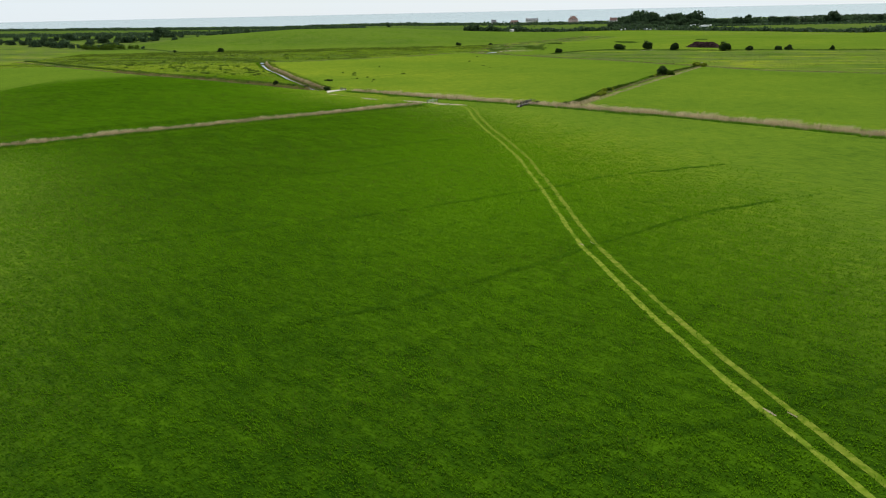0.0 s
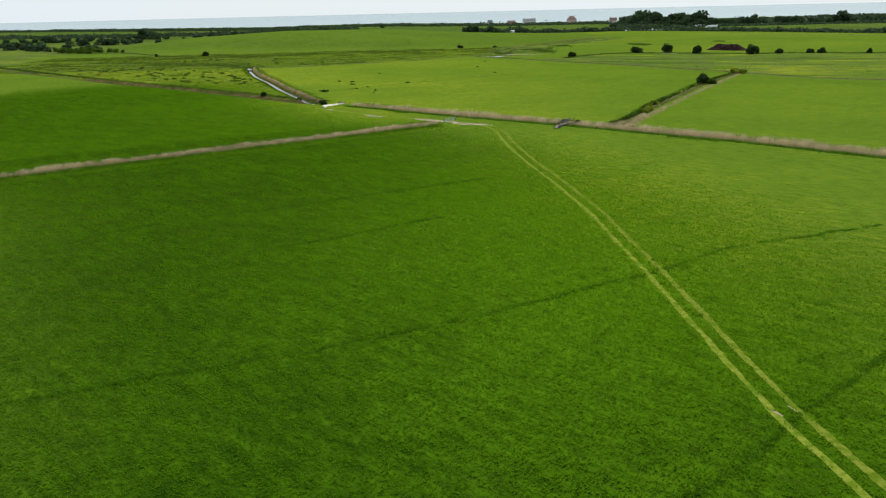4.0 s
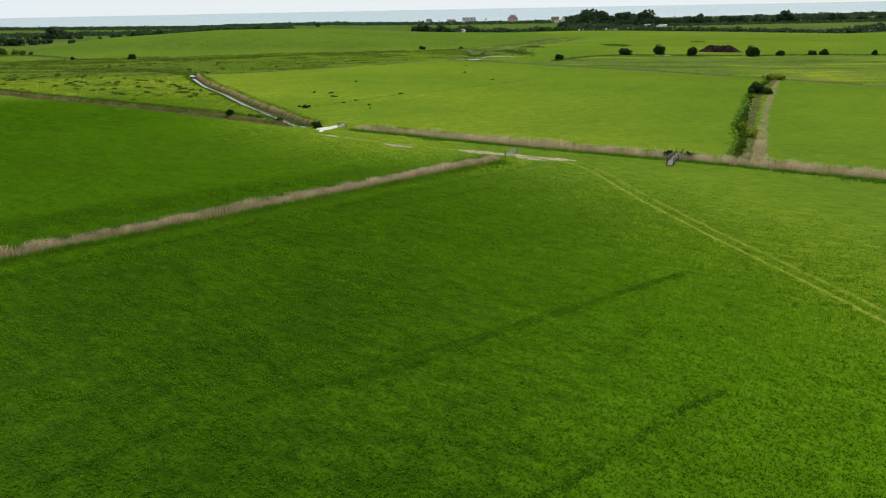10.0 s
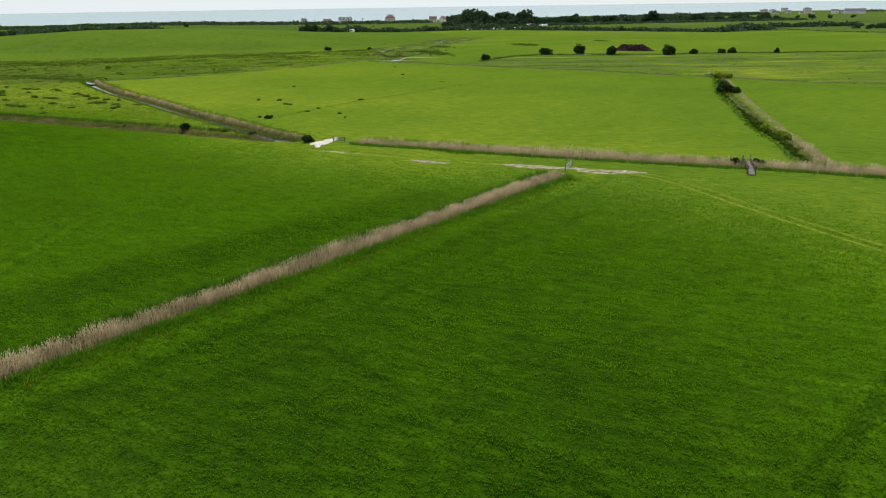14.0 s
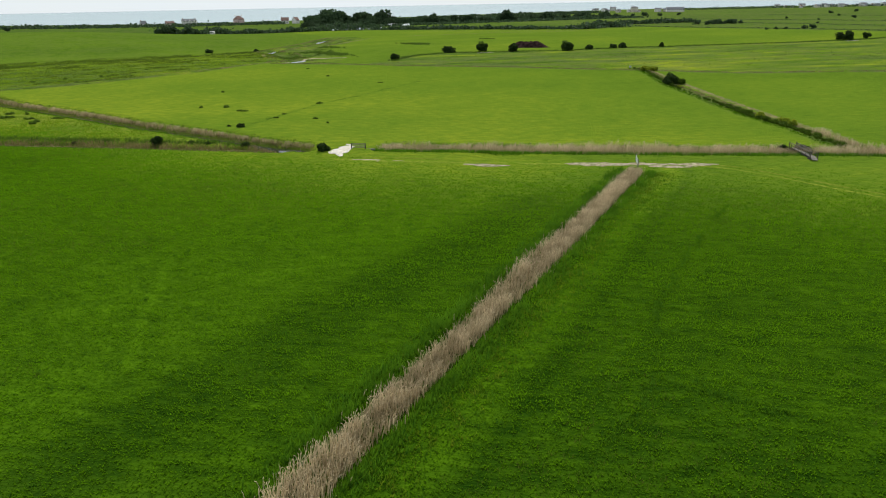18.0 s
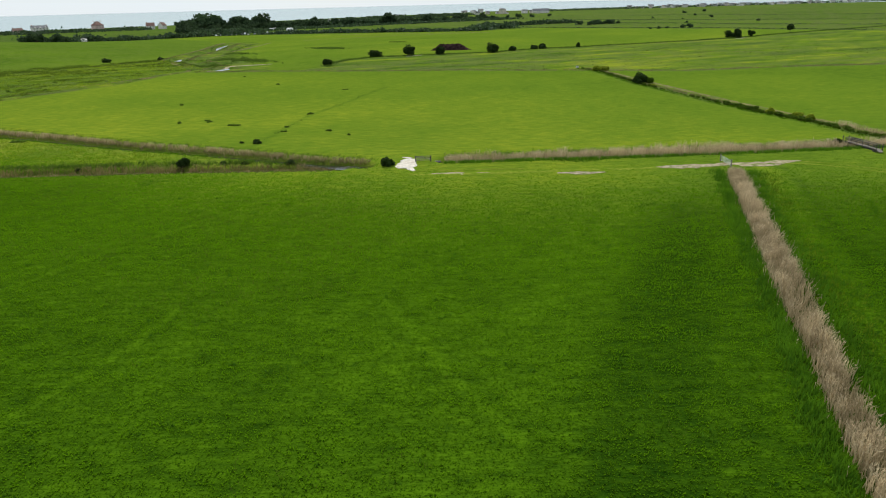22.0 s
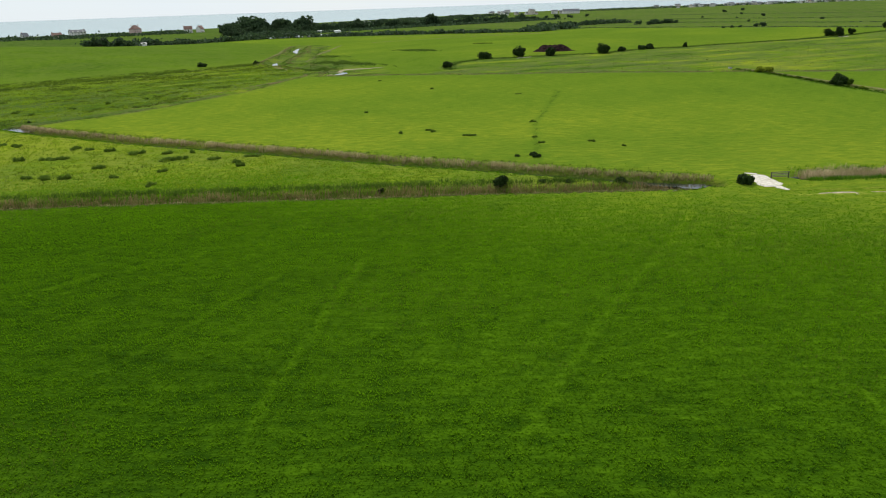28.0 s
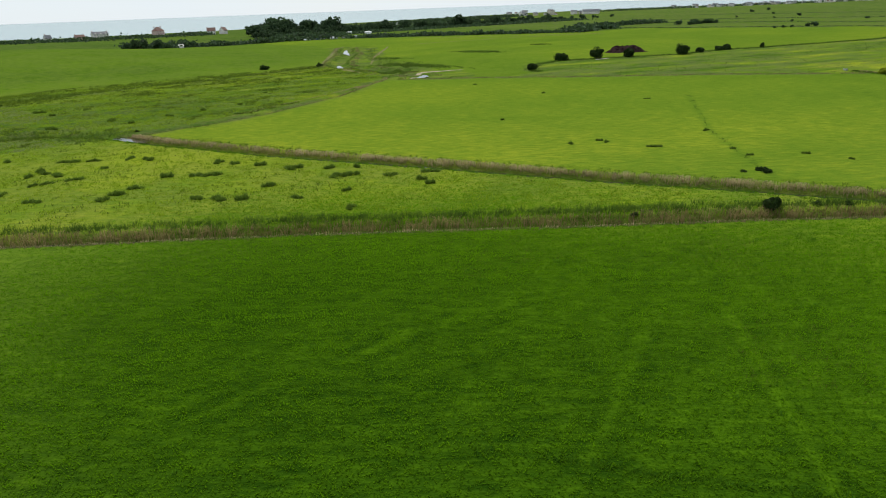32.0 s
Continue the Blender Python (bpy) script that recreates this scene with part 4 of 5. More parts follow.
xy = scatter((-300, 488), (70, 645), 42000)
pale, rough_, bare = cover(xy[:, 0], xy[:, 1])
lumps_ = 0.6 * vnoise(xy[:, 0] * 0.5 + 0.35 * xy[:, 1], xy[:, 1] - 0.2 * xy[:, 0], 8.0, 26) + 0.5 * vnoise(xy[:, 0] * 0.8 + 0.5 * xy[:, 1], xy[:, 1] - 0.4 * xy[:, 0], 3.4, 27)
n_line = np.interp(xy[:, 0], [-110, -84, -57, -18, 16, 38], [484, 485, 490, 508, 531, 545])
xy = xy[(xy[:, 1] > n_line + 4) & (lumps_ + 0.25 * smooth(560, 625, xy[:, 1]) > 0.70 + 0.12 * rng.rand(len(xy))) & (away(RIVER, xy[:, 0], xy[:, 1]) > 5)]
tagged(blades("marsh_rushes", xy, 0.55, 0.20, np.clip(0.2 + 0.5 * rng.rand(len(xy)), 0, 1), RUSH_SOFT, 6, 0.45, scatter=0.4), "dark patches of rushes below the hill", "rushes", kind="stuff")


xy = scatter((40, 300), (330, 530), 9000)
edge = np.interp(xy[:, 0], [36, 62, 86, 112, 142, 163, 196, 228, 330], [533, 500, 462, 425, 375, 337, 312, 283, 200])
row_y = np.interp(xy[:, 0], [90, 118, 144, 206, 270, 405], [497, 522, 525, 487, 470, 425])
u_, v_ = 0.93 * xy[:, 0] - 0.36 * xy[:, 1], 0.36 * xy[:, 0] + 0.93 * xy[:, 1]
drift = 0.5 * vnoise(u_ * 0.16, v_, 5.0, 65) + 0.5 * vnoise(u_ * 0.35, v_, 2.2, 66)
xy = xy[(xy[:, 1] > edge + 3) & (xy[:, 1] < row_y - 2) & (rng.rand(len(xy)) < 0.5 * smooth(0.42, 0.68, drift))]
half_ = rng.rand(len(xy)) < 0.6
tagged(blades("marsh_tussocks", xy[half_], 0.35, 0.28, np.clip(0.2 + 0.5 * rng.rand(half_.sum()), 0, 1), RUSH_SOFT, 4, 0.5, scatter=0.4), "olive rushes and coarse tussocks", "grass", kind="stuff")
tagged(blades("marsh_tussocks", xy[~half_], 0.4, 0.25, np.clip(0.3 + 0.5 * rng.rand((~half_).sum()), 0, 1), SEED_HEAD, 4, 0.5, scatter=0.4), "brownish seeding tussocks on rough ground", "grass", kind="stuff")
for (x, y), rx, ry, n in (((175, 617), 5, 17, 260), ((90, 580), 5, 22, 420), ((88, 600), 12, 6, 160), ((60, 566), 4, 10, 160), ((118, 640), 6, 14, 120), ((240, 618), 3, 8, 50)):
    xy = np.array([x, y]) + rng.normal(0, 1, (n, 2)) * np.array([rx, ry]) * 0.6
    tagged(blades("marsh_rushes", xy, 0.8, 0.25, np.clip(0.25 + 0.4 * rng.rand(n), 0, 1), RUSH, 8, 0.5, scatter=0.4), "dark patch of rushes by the river", "rushes", kind="stuff")

# The wet marsh between the ditches: a close mosaic of pale and dark tussocks.
xy = scatter((-300, 300), (60, 640), 190000)
c_line = np.interp(xy[:, 0], [-306, -205, -155, -92, -46], [556, 452, 402, 344, 299])
canal_x = np.interp(xy[:, 1], [297, 355, 430, 484], [-41.5, -65.5, -92.5, -107])
n_line = np.interp(xy[:, 0], [-110, -84, -57, -18, 16, 38], [484, 485, 490, 508, 531, 545])
wet = ((xy[:, 1] > c_line + 5) & (xy[:, 0] < canal_x - 4)) | (xy[:, 1] > n_line + 4)
xy = xy[wet & clear_of(xy, [(CANAL, 4.0), (DITCH_C, 4.0), (RIVER, 5.0)])]
spot = 0.6 * vnoise(xy[:, 0], xy[:, 1], 2.6, 55) + 0.4 * vnoise(xy[:, 0], xy[:, 1], 1.2, 56)
xy, spot = xy[spot > 0.40], spot[spot > 0.40]
drift = vnoise(xy[:, 0], xy[:, 1], 17.0, 57)
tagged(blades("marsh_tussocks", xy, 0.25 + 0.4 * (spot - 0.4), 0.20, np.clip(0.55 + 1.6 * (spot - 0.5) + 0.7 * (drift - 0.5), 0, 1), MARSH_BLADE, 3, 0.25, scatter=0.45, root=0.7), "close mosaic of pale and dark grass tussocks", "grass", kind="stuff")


def rush_clump(seed):
    """A few tussocks of rushes grown together, some two to three metres across."""
    r = np.random.RandomState(seed)
    verts, tints = [], []
    for k in range(3 + seed % 4):
        at = np.array([(k - 2.0) * 0.5 + r.normal(0, 0.2), r.normal(0, 0.6)])
        wide, tall, n = r.uniform(0.5, 0.85), r.uniform(0.6, 1.2), 150
        a, d = r.uniform(0, 2 * np.pi, n), np.sqrt(r.rand(n))
        base = at + np.stack([np.cos(a), np.sin(a)], 1) * (d * wide * 0.55)[:, None]
        tip = at + np.stack([np.cos(a), np.sin(a)], 1) * (d * wide * 1.25)[:, None] + r.normal(0, 0.10, (n, 2))
        tl = tall * (1.0 - 0.55 * d ** 2) * r.uniform(0.8, 1.15, n)
        b = a + np.pi / 2 + r.normal(0, 0.5, n)
        half = np.stack([np.cos(b), np.sin(b)], 1) * 0.055
        v = np.zeros((n, 3, 3))
        v[:, 0, :2], v[:, 1, :2], v[:, 2, :2], v[:, 2, 2] = base - half, base + half, tip, tl
        v[:, :2, 2] = -0.12
        verts.append(v)
        # light and dark tussocks with dark feet: sun and shade painted as tint
        tone = np.clip(r.uniform(0.25, 0.9) + r.normal(0, 0.2, n), 0, 1)
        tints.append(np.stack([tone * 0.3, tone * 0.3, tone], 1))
    v = np.concatenate(verts).reshape(-1, 3)
    return mesh_from("rush_clump", v, np.arange(len(v)).reshape(-1, 3), RUSH, np.concatenate(tints).ravel())


CLUMPS = [(-136, 471), (-123, 455), (-116, 451), (-114, 446), (-124, 444), (-118, 425), (-132, 438), (-140, 438), (-127, 419), (-131, 417), (-144, 424), (-134, 414), (-122, 402), (-120, 398),
          (-118, 394), (-110, 388), (-111, 418), (-114, 420), (-103, 424), (-100, 419), (-97, 410), (-93, 403), (-88, 400), (-96, 397), (-94, 395)]
CLUMPS += [(-88, 388), (-88, 378), (-81, 385), (-102, 385), (-108, 375), (-109, 400), (-105, 429), (-25, 416), (-35, 377), (-35, 363), (-42, 379), (-10, 363), (29, 445), (34, 406), (-27, 348), (-31, 343),
           (-23, 335), (-23, 326), (37, 487), (-34, 362), (-80, 514), (-66, 517), (-51, 519), (-64, 497)]
CLUMPS += [(-95, 507), (-92, 558), (-27, 544), (14, 583), (-96, 518), (-105, 553), (-98, 410), (-86, 381), (-150, 455), (-158, 440), (-147, 436), (-163, 470), (-149, 478), (-172, 462), (-138, 448), (-36, 374)]
r = random.Random(31)
while len(CLUMPS) < 150:
    x, y = r.uniform(-235, -104), r.uniform(395, 610)
    if y > np.interp(x, [-306, -205, -155, -92], [556, 452, 402, 344]) + 9 and float(vnoise(x * 0.6, y, 16.0, 75)) > 0.52 and float(away(CANAL, x, y)) > 7 and float(away(DITCH_L, x, y)) > 4:
        CLUMPS.append((x, y))
protos = [rush_clump(i) for i in range(7)]
for k, (x, y) in enumerate(CLUMPS):
    r = random.Random(k)
    f = 0.62 if x > -50 else 1.0
    m = Matrix.Translation((x, y, float(height(x, y)))) @ Matrix.Rotation(r.uniform(-1.5, 0.9), 4, "Z") @ Matrix.Diagonal((f * r.uniform(0.7, 1.35), f * r.uniform(0.8, 1.4), f * r.uniform(0.6, 1.1), 1))
    tagged(put(protos[k % 7], m), "dark green clump of rushes in the pasture", "rushes", "rush clumps")


# ---- trees and bushes ----
def tree(name, seed, tall, radius, trunk_part, leaf, lobes, leaves, size, label, category, squat=0.8):
    """A tapered trunk with limbs and a crown of many small leaf clumps in uneven lobes."""
    r = np.random.RandomState(seed)
    top = empty(name, label, category)
    bm = bmesh.new()
    stem = tall * trunk_part
    rod(bm, (0, 0, -0.2), (0.04 * tall * r.normal(), 0.04 * tall * r.normal(), stem + 0.15 * tall), 0.035 * tall, 0.02 * tall, 8)
    centres = []
    for i in range(lobes):
        a, d = 2 * math.pi * (i + r.rand() * 0.7) / lobes * 1.618, radius * math.sqrt(r.rand()) * 0.72
        z = stem + (tall - stem) * (0.06 + 0.72 * r.rand() * (1 - 0.45 * d / radius))
        rr = radius * r.uniform(0.28, 0.52)
        z = min(max(z, rr * 0.4), tall - rr * squat * 0.95)
        centres.append((d * math.cos(a), d * math.sin(a), z, rr))
        rod(bm, (0, 0, stem * 0.75), (d * math.cos(a) * 0.9, d * math.sin(a) * 0.9, z), 0.016 * tall, 0.005 * tall, 5)
    part("trunk", bm, BARK, top)
    c = np.array(centres)
    i = r.randint(0, len(c), leaves)
    u = r.normal(0, 1, (leaves, 3))
    u /= np.linalg.norm(u, axis=1)[:, None]
    bumpy = 0.72 + 0.42 * r.rand(leaves) + 0.18 * np.sin(5 * u[:, 0] + 3 * i) * np.cos(4 * u[:, 1] + i)
    at = c[i, :3] + u * (c[i, 3] * bumpy)[:, None] * np.array([1, 1, squat])
    at[:, 2] = np.maximum(at[:, 2], 0.12 * size + stem * 0.5 * r.rand(leaves))
    nrm = u + r.normal(0, 0.55, (leaves, 3))
    nrm /= np.linalg.norm(nrm, axis=1)[:, None]
    t1 = np.cross(nrm, r.normal(0, 1, (leaves, 3)))
    t1 /= np.linalg.norm(t1, axis=1)[:, None]
    t2 = np.cross(nrm, t1)
    sz = size * r.uniform(0.55, 1.25, leaves)[:, None]
    v = np.stack([at - t1 * sz, at - t2 * sz * 0.6 + nrm * sz * 0.2, at + t1 * sz, at + t2 * sz * 0.6 - nrm * sz * 0.15], 1)
    up = np.clip((at[:, 2] - stem) / max(tall - stem, 0.1), 0, 1)
    tone = np.clip(0.42 + r.normal(0, 0.20, leaves) + 0.1 * np.sin(i * 2.1), 0, 1)
    adopt(mesh_from("crown", v.reshape(-1, 3), np.arange(leaves * 4).reshape(-1, 4), leaf, np.repeat(tone, 4)), top)
    return top


def stand(ob, x, y, turn=0.0, scale=(1, 1, 1), sink=0.0):
    return Matrix.Translation((x, y, float(height(x, y)) - sink)) @ Matrix.Rotation(turn, 4, "Z") @ Matrix.Diagonal((*scale, 1))


def plant(protos, places, label, category, group, seed=0, lo=0.8, hi=1.2, flat=0.12):
    """Sets copies of the first few plants at (x, y, size); the first ones use the originals."""
    for k, (x, y, size) in enumerate(places):
        r = random.Random(seed * 1000 + k)
        base = protos[k % len(protos)]
        s = size * r.uniform(lo, hi)
        m = stand(base, x, y, r.uniform(0, 6.28), (s, s, s * r.uniform(1 - flat, 1 + flat)), 0.05)
        tagged(put(base, m), label, category, group)


# The row of field trees and the lone bushes.
for k, (x, y, tall, rad, stem, label) in enumerate((
        (161.0, 513.5, 7.8, 4.9, 0.2, "round dark hawthorn tree with a bare trodden base"), (177.0, 503.5, 7.2, 3.9, 0.05, "rounded dark hawthorn beside the fence line"),
        (206.5, 487.5, 8.4, 5.0, 0.05, "dense square-topped dark hawthorn"), (222.0, 485.5, 4.0, 3.2, 0.05, "low dark green bush"),
        (143.7, 524.5, 4.8, 5.2, 0.05, "broad low dark bush"), (96.0, 505.5, 4.6, 3.1, 0.05, "round dark bush on the marsh edge"),
        (241.0, 483.0, 3.6, 2.8, 0.05, "low dark bush on the fence line"), (247.0, 481.0, 4.4, 3.0, 0.05, "low dark bush on the fence line"), (270.5, 470.0, 4.6, 1.7, 0.1, "small upright dark tree"),
        (404.0, 424.5, 8.6, 4.6, 0.1, "round dark field tree"), (411.0, 433.0, 7.0, 4.6, 0.1, "round dark field tree"), (424.0, 422.5, 7.4, 3.0, 0.15, "slim dark field tree"),
        (484.0, 417.0, 9.0, 3.6, 0.4, "small tree on a visible trunk"), (110.0, 327.5, 4.9, 3.1, 0.05, "rounded dark bush standing over the hedge"),
        (113.5, 325.5, 2.6, 2.0, 0.05, "low light-topped bush in the hedge"),
        (-39.2, 292.4, 2.2, 1.45, 0.05, "round dark bush beside the chalk crossing"), (-66.3, 324.0, 2.3, 1.35, 0.05, "dark elder bush on the ditch bank"),
        (-174.0, 630.0, 5.6, 3.4, 0.1, "round dark bush below the hill"), (-216.0, 638.0, 3.2, 1.6, 0.1, "small dark bush below the hill"),
        (34.6, 235.2, 1.7, 1.2, 0.05, "dark brambles at the end of the footbridge"), (38.0, 232.7, 1.7, 1.2, 0.05, "dark brambles at the end of the footbridge"))):
    t = tree("bush" if tall < 5 else "tree", 100 + k, tall, rad, stem, LEAF if k == 14 else LEAF_DARK, 16, 2600 if k > 12 else 3400, 0.30 if k > 12 else 0.44, label, "bush" if tall < 5 else "tree")
    t.matrix_basis = stand(t, x, y, k * 1.3, (0.78, 0.78, 0.86) if y > 400 else (0.9, 0.9, 0.95), sink=0.1)

# Young willows and the hedge.
for k, (x, y, tall, rad) in enumerate(((141.5, 367.5, 3.0, 2.2), (144.0, 365.0, 2.4, 1.9))):
    t = tree("bush", 140 + k, tall, rad, 0.05, LEAF_LIGHT, 9, 1300, 0.32, "bright yellow-green willow bush in the hedge", "bush")
    t.matrix_basis = stand(t, x, y)
shrubs = [tree("shrub", 200 + i, 1.9, 1.6, 0.05, LEAF, 8, 900, 0.22, "clipped green hedge shrub", "shrub", squat=0.9) for i in range(4)]
p, side, s_ = along(HEDGE, 1.5)
places = []
for k in range(len(p)):
    r = random.Random(900 + k)
    f = s_[k] / s_[-1]
    size = 0.24 + 0.26 * r.random() + (0.16 if 0.06 < f < 0.32 else 0) - (0.25 if 0.45 < f < 0.55 else 0)
    places.append((p[k][0] + r.uniform(-0.5, 0.5), p[k][1] + r.uniform(-0.5, 0.5), max(0.22, size)))
plant(shrubs, places, "green hedge shrub with sunlit young leaves", "shrub", "hedge between the fields", 1)
yellow = [tree("shrub", 230 + i, 1.9, 1.5, 0.05, LEAF_LIGHT, 7, 700, 0.22, "yellow-green young shrub", "shrub") for i in range(2)]
plant(yellow, [(62.5, 250.5, 0.9), (65.0, 254.5, 1.0), (67.0, 262.0, 0.8), (71.5, 268.0, 0.75), (104.0, 318.0, 0.6)], "yellow-green young shrub growing through the hedge", "shrub", "hedge between the fields", 2)
low = [tree("shrub", 240 + i, 1.5, 1.5, 0.05, LEAF_DARK, 7, 700, 0.22, "low dark bramble", "shrub") for i in range(2)]
plant(low, [(-43.0, 336.0, 0.5), (-46.0, 337.5, 0.4), (-57.0, 316.0, 0.5), (-60.0, 319.5, 0.45), (-82.0, 338.0, 0.4), (-50.5, 309.5, 0.7), (-44.0, 334.0, 0.6), (-100.0, 489.0, 0.4), (33.0, 649.0, 2.0), (60.0, 634.0, 1.4)],
      "low dark bramble on the bank", "shrub", "brambles on the banks", 3)

# Far woods, hedges and scrub.
oaks = [tree("tree", 300 + i, 12.0, 6.0 - 0.6 * (i % 3), 0.12, LEAF_FAR, 12, 750, 0.95, "dark broad-leaved tree in the far wood", "tree") for i in range(5)]
r = random.Random(11)
wood = []
for k in range(46):
    f = r.random()
    wood.append((285 + 150 * f + r.uniform(-18, 18), 1085 + 40 * r.random() + 60 * f * 0, r.uniform(0.75, 1.1)))
for k in range(34):
    f = r.random()
    wood.append((330 + 120 * f, 1180 + r.uniform(-25, 40), r.uniform(1.35, 1.85) * (1.2 if f < 0.45 else 0.95)))
for k in range(95):
    f = r.random()
    wood.append((430 + 400 * f, 1130 - 70 * f + r.uniform(-35, 35), r.uniform(0.6, 1.15) * (1.15 - 0.35 * f)))
wood += [(440 + 420 * k / 40, 1150 - 60 * k / 40 + 14 * math.sin(k * 2.3), 0.65 + 0.40 * abs(math.sin(k * 1.7))) for k in range(40)]
wood += [(618, 1080, 1.9), (610, 1085, 1.15), (282, 1035, 0.8), (300, 1030, 0.95), (322, 1030, 1.0), (340, 1022, 0.9)]
plant(oaks, wood, "dark broad-leaved tree in the far wood", "tree", "far wood", 4, 0.75, 1.2, 0.22)
mounds = [tree("shrub", 330 + i, 6.0, 4.6, 0.05, LEAF_FAR, 9, 420, 0.75, "dark scrub in a far hedge", "shrub") for i in range(4)]
places = [(58, 919, 1.5), (66, 917, 1.4), (88, 930, 1.3), (96, 935, 1.1), (140, 985, 0.9), (155, 988, 0.8), (230, 985, 1.0), (-36, 955, 0.6), (-60, 960, 0.55), (10, 945, 0.5), (30, 945, 0.5), (-262, 689, 0.5), (-285, 845, 0.8), (-240, 900, 1.0), (-215, 905, 1.1), (-160, 905, 0.9), (-100, 930, 0.7), (-40, 1010, 0.9), (470, 742, 1.1), (478, 745, 0.9), (512, 748, 1.2)]
for line, step, lo, hi in (([(-457, 854), (-423, 838), (-369, 787), (-339, 773), (-309, 748)], 8, 0.8, 1.5), ([(-470, 905), (-420, 925), (-393, 930), (-360, 935), (-352, 975)], 7, 0.8, 1.5), ([(-640, 985), (-560, 960), (-500, 930), (-450, 880)], 12, 0.9, 1.6),
                           ([(-600, 1105), (-510, 1073), (-469, 1088), (-415, 1140), (-365, 1110)], 10, 0.9, 1.6), ([(-330, 1090), (-280, 1110), (-200, 1120), (-90, 1180)], 11, 0.7, 1.4), ([(-420, 1020), (-390, 1000), (-370, 985)], 10, 0.6, 1.1)):
    q, side, s_ = along(line, step)
    for x, y in q:
        if r.random() < 0.86:
            places.append((x + r.uniform(-5, 5), y + r.uniform(-7, 7), r.uniform(lo, hi)))
plant(mounds, places, "dark rounded thicket on the marsh edge", "shrub", "thickets on the marsh", 6)
sallows = [tree("bush", 345 + i, 6.0, 5.0, 0.05, LEAF, 10, 700, 0.55, "rounded light green sallow bush", "bush") for i in range(2)]
plant(sallows, [(-327, 734, 1.1), (-312, 722, 1.2), (-302, 715, 1.35), (-291, 709, 0.9), (-279, 703, 0.55), (-340, 742, 1.2), (-270, 694, 0.5)], "rounded light green sallow bush at the marsh edge", "bush", "sallows on the marsh", 9)
plant(oaks, [(-405, 1142, 1.9), (-398, 1146, 1.4), (-620, 1000, 0.9), (-640, 1010, 1.0), (-660, 990, 0.8), (-560, 985, 0.8), (-60, 1330, 0.85), (-188, 1120, 0.8)], "tall dark tree on the coast", "tree", "coast trees", 7)
places = [(640 + r.uniform(-32, 32), 706 + r.uniform(-10, 10), r.uniform(0.8, 1.15)) for _ in range(11)] + [(560, 551, 0.75), (569, 548, 1.0), (545, 560, 0.5), (538, 565, 0.5), (530, 570, 0.5)]
places += [(900, 1080, 1.0), (925, 1075, 1.2), (950, 1060, 1.0), (980, 1090, 1.1), (1010, 1070, 0.9), (780, 860, 0.5), (860, 760, 0.6), (820, 690, 0.5), (905, 690, 0.7), (1010, 770, 0.7), (700, 620, 0.5), (1180, 880, 0.9), (1300, 900, 0.9), (760, 560, 0.5)]
plant(mounds, places, "dark bush on the far marsh", "shrub", "far bushes", 8)


def scrub_belt(name, line, wide, n, tall, label, leaf=1.0):
    """Leaf clumps heaped along a line: a belt of scrub far away."""
    q, side, s = along(line, 6.0)
    i = rng.randint(0, len(q), n)
    xy = q[i] + side[i] * rng.normal(0, wide, n)[:, None] + rng.normal(0, 3, (n, 2))
    lump = vnoise(xy[:, 0], xy[:, 1], 22.0, 21) * 0.7 + vnoise(xy[:, 0], xy[:, 1], 9.0, 22) * 0.5
    z = height(xy[:, 0], xy[:, 1]) + tall * lump * rng.uniform(0.1, 1.0, n)
    at = np.stack([xy[:, 0], xy[:, 1], z], 1)
    nrm = rng.normal(0, 1, (n, 3)) + np.array([0, -0.3, 0.8])
    nrm /= np.linalg.norm(nrm, axis=1)[:, None]
    t1 = np.cross(nrm, rng.normal(0, 1, (n, 3)))
    t1 /= np.linalg.norm(t1, axis=1)[:, None]
    t2 = np.cross(nrm, t1)
    sz = leaf * rng.uniform(0.9, 2.0, n)[:, None]
    v = np.stack([at - t1 * sz, at - t2 * sz, at + t1 * sz, at + t2 * sz], 1)
    return tagged(mesh_from(name, v.reshape(-1, 3), np.arange(n * 4).reshape(-1, 4), LEAF_FAR, np.repeat(np.clip(rng.normal(0.4, 0.2, n), 0, 1), 4)), label, "scrub", kind="stuff")


for line, wide, n, tall in (([(62, 925), (100, 955), (150, 978), (200, 985), (262, 982), (305, 970)], 5, 2600, 7.0), ([(318, 955), (360, 900), (410, 812), (455, 735)], 5, 2800, 5.5), ([(465, 738), (495, 760), (525, 745)], 5, 700, 6.0),
                            ([(520, 800), (600, 800), (690, 780)], 6, 1400, 6.0), ([(280, 1040), (330, 1020), (350, 1012)], 8, 900, 7.0)):
    scrub_belt("hedge_belt", line, wide, n, tall, "dark overgrown hedge across the far fields")
scrub_belt("wood_scrub", [(290, 1070), (420, 1075), (560, 1070), (700, 1050), (850, 1030)], 12, 6000, 4.5, "dark undergrowth along the edge of the far wood")
scrub_belt("wood_scrub", [(330, 1150), (480, 1150), (640, 1130), (850, 1080)], 18, 7000, 7.0, "dark undergrowth along the edge of the far wood")
scrub_belt("coast_scrub", [(-1500, 2350), (-900, 2000), (-420, 1640), (-120, 1520), (80, 1450), (250, 1425), (360, 1400)], 26, 20000, 6.5, "dark belt of scrub behind the beach")
scrub_belt("coast_scrub", [(-1100, 1560), (-760, 1380), (-480, 1290), (-280, 1250), (-100, 1260)], 22, 14000, 6.5, "dark belt of scrub inland of the coast")
scrub_belt("coast_scrub", [(500, 1330), (700, 1350), (900, 1400), (1150, 1450)], 24, 9000, 8.0, "dark belt of scrub inland of the coast")
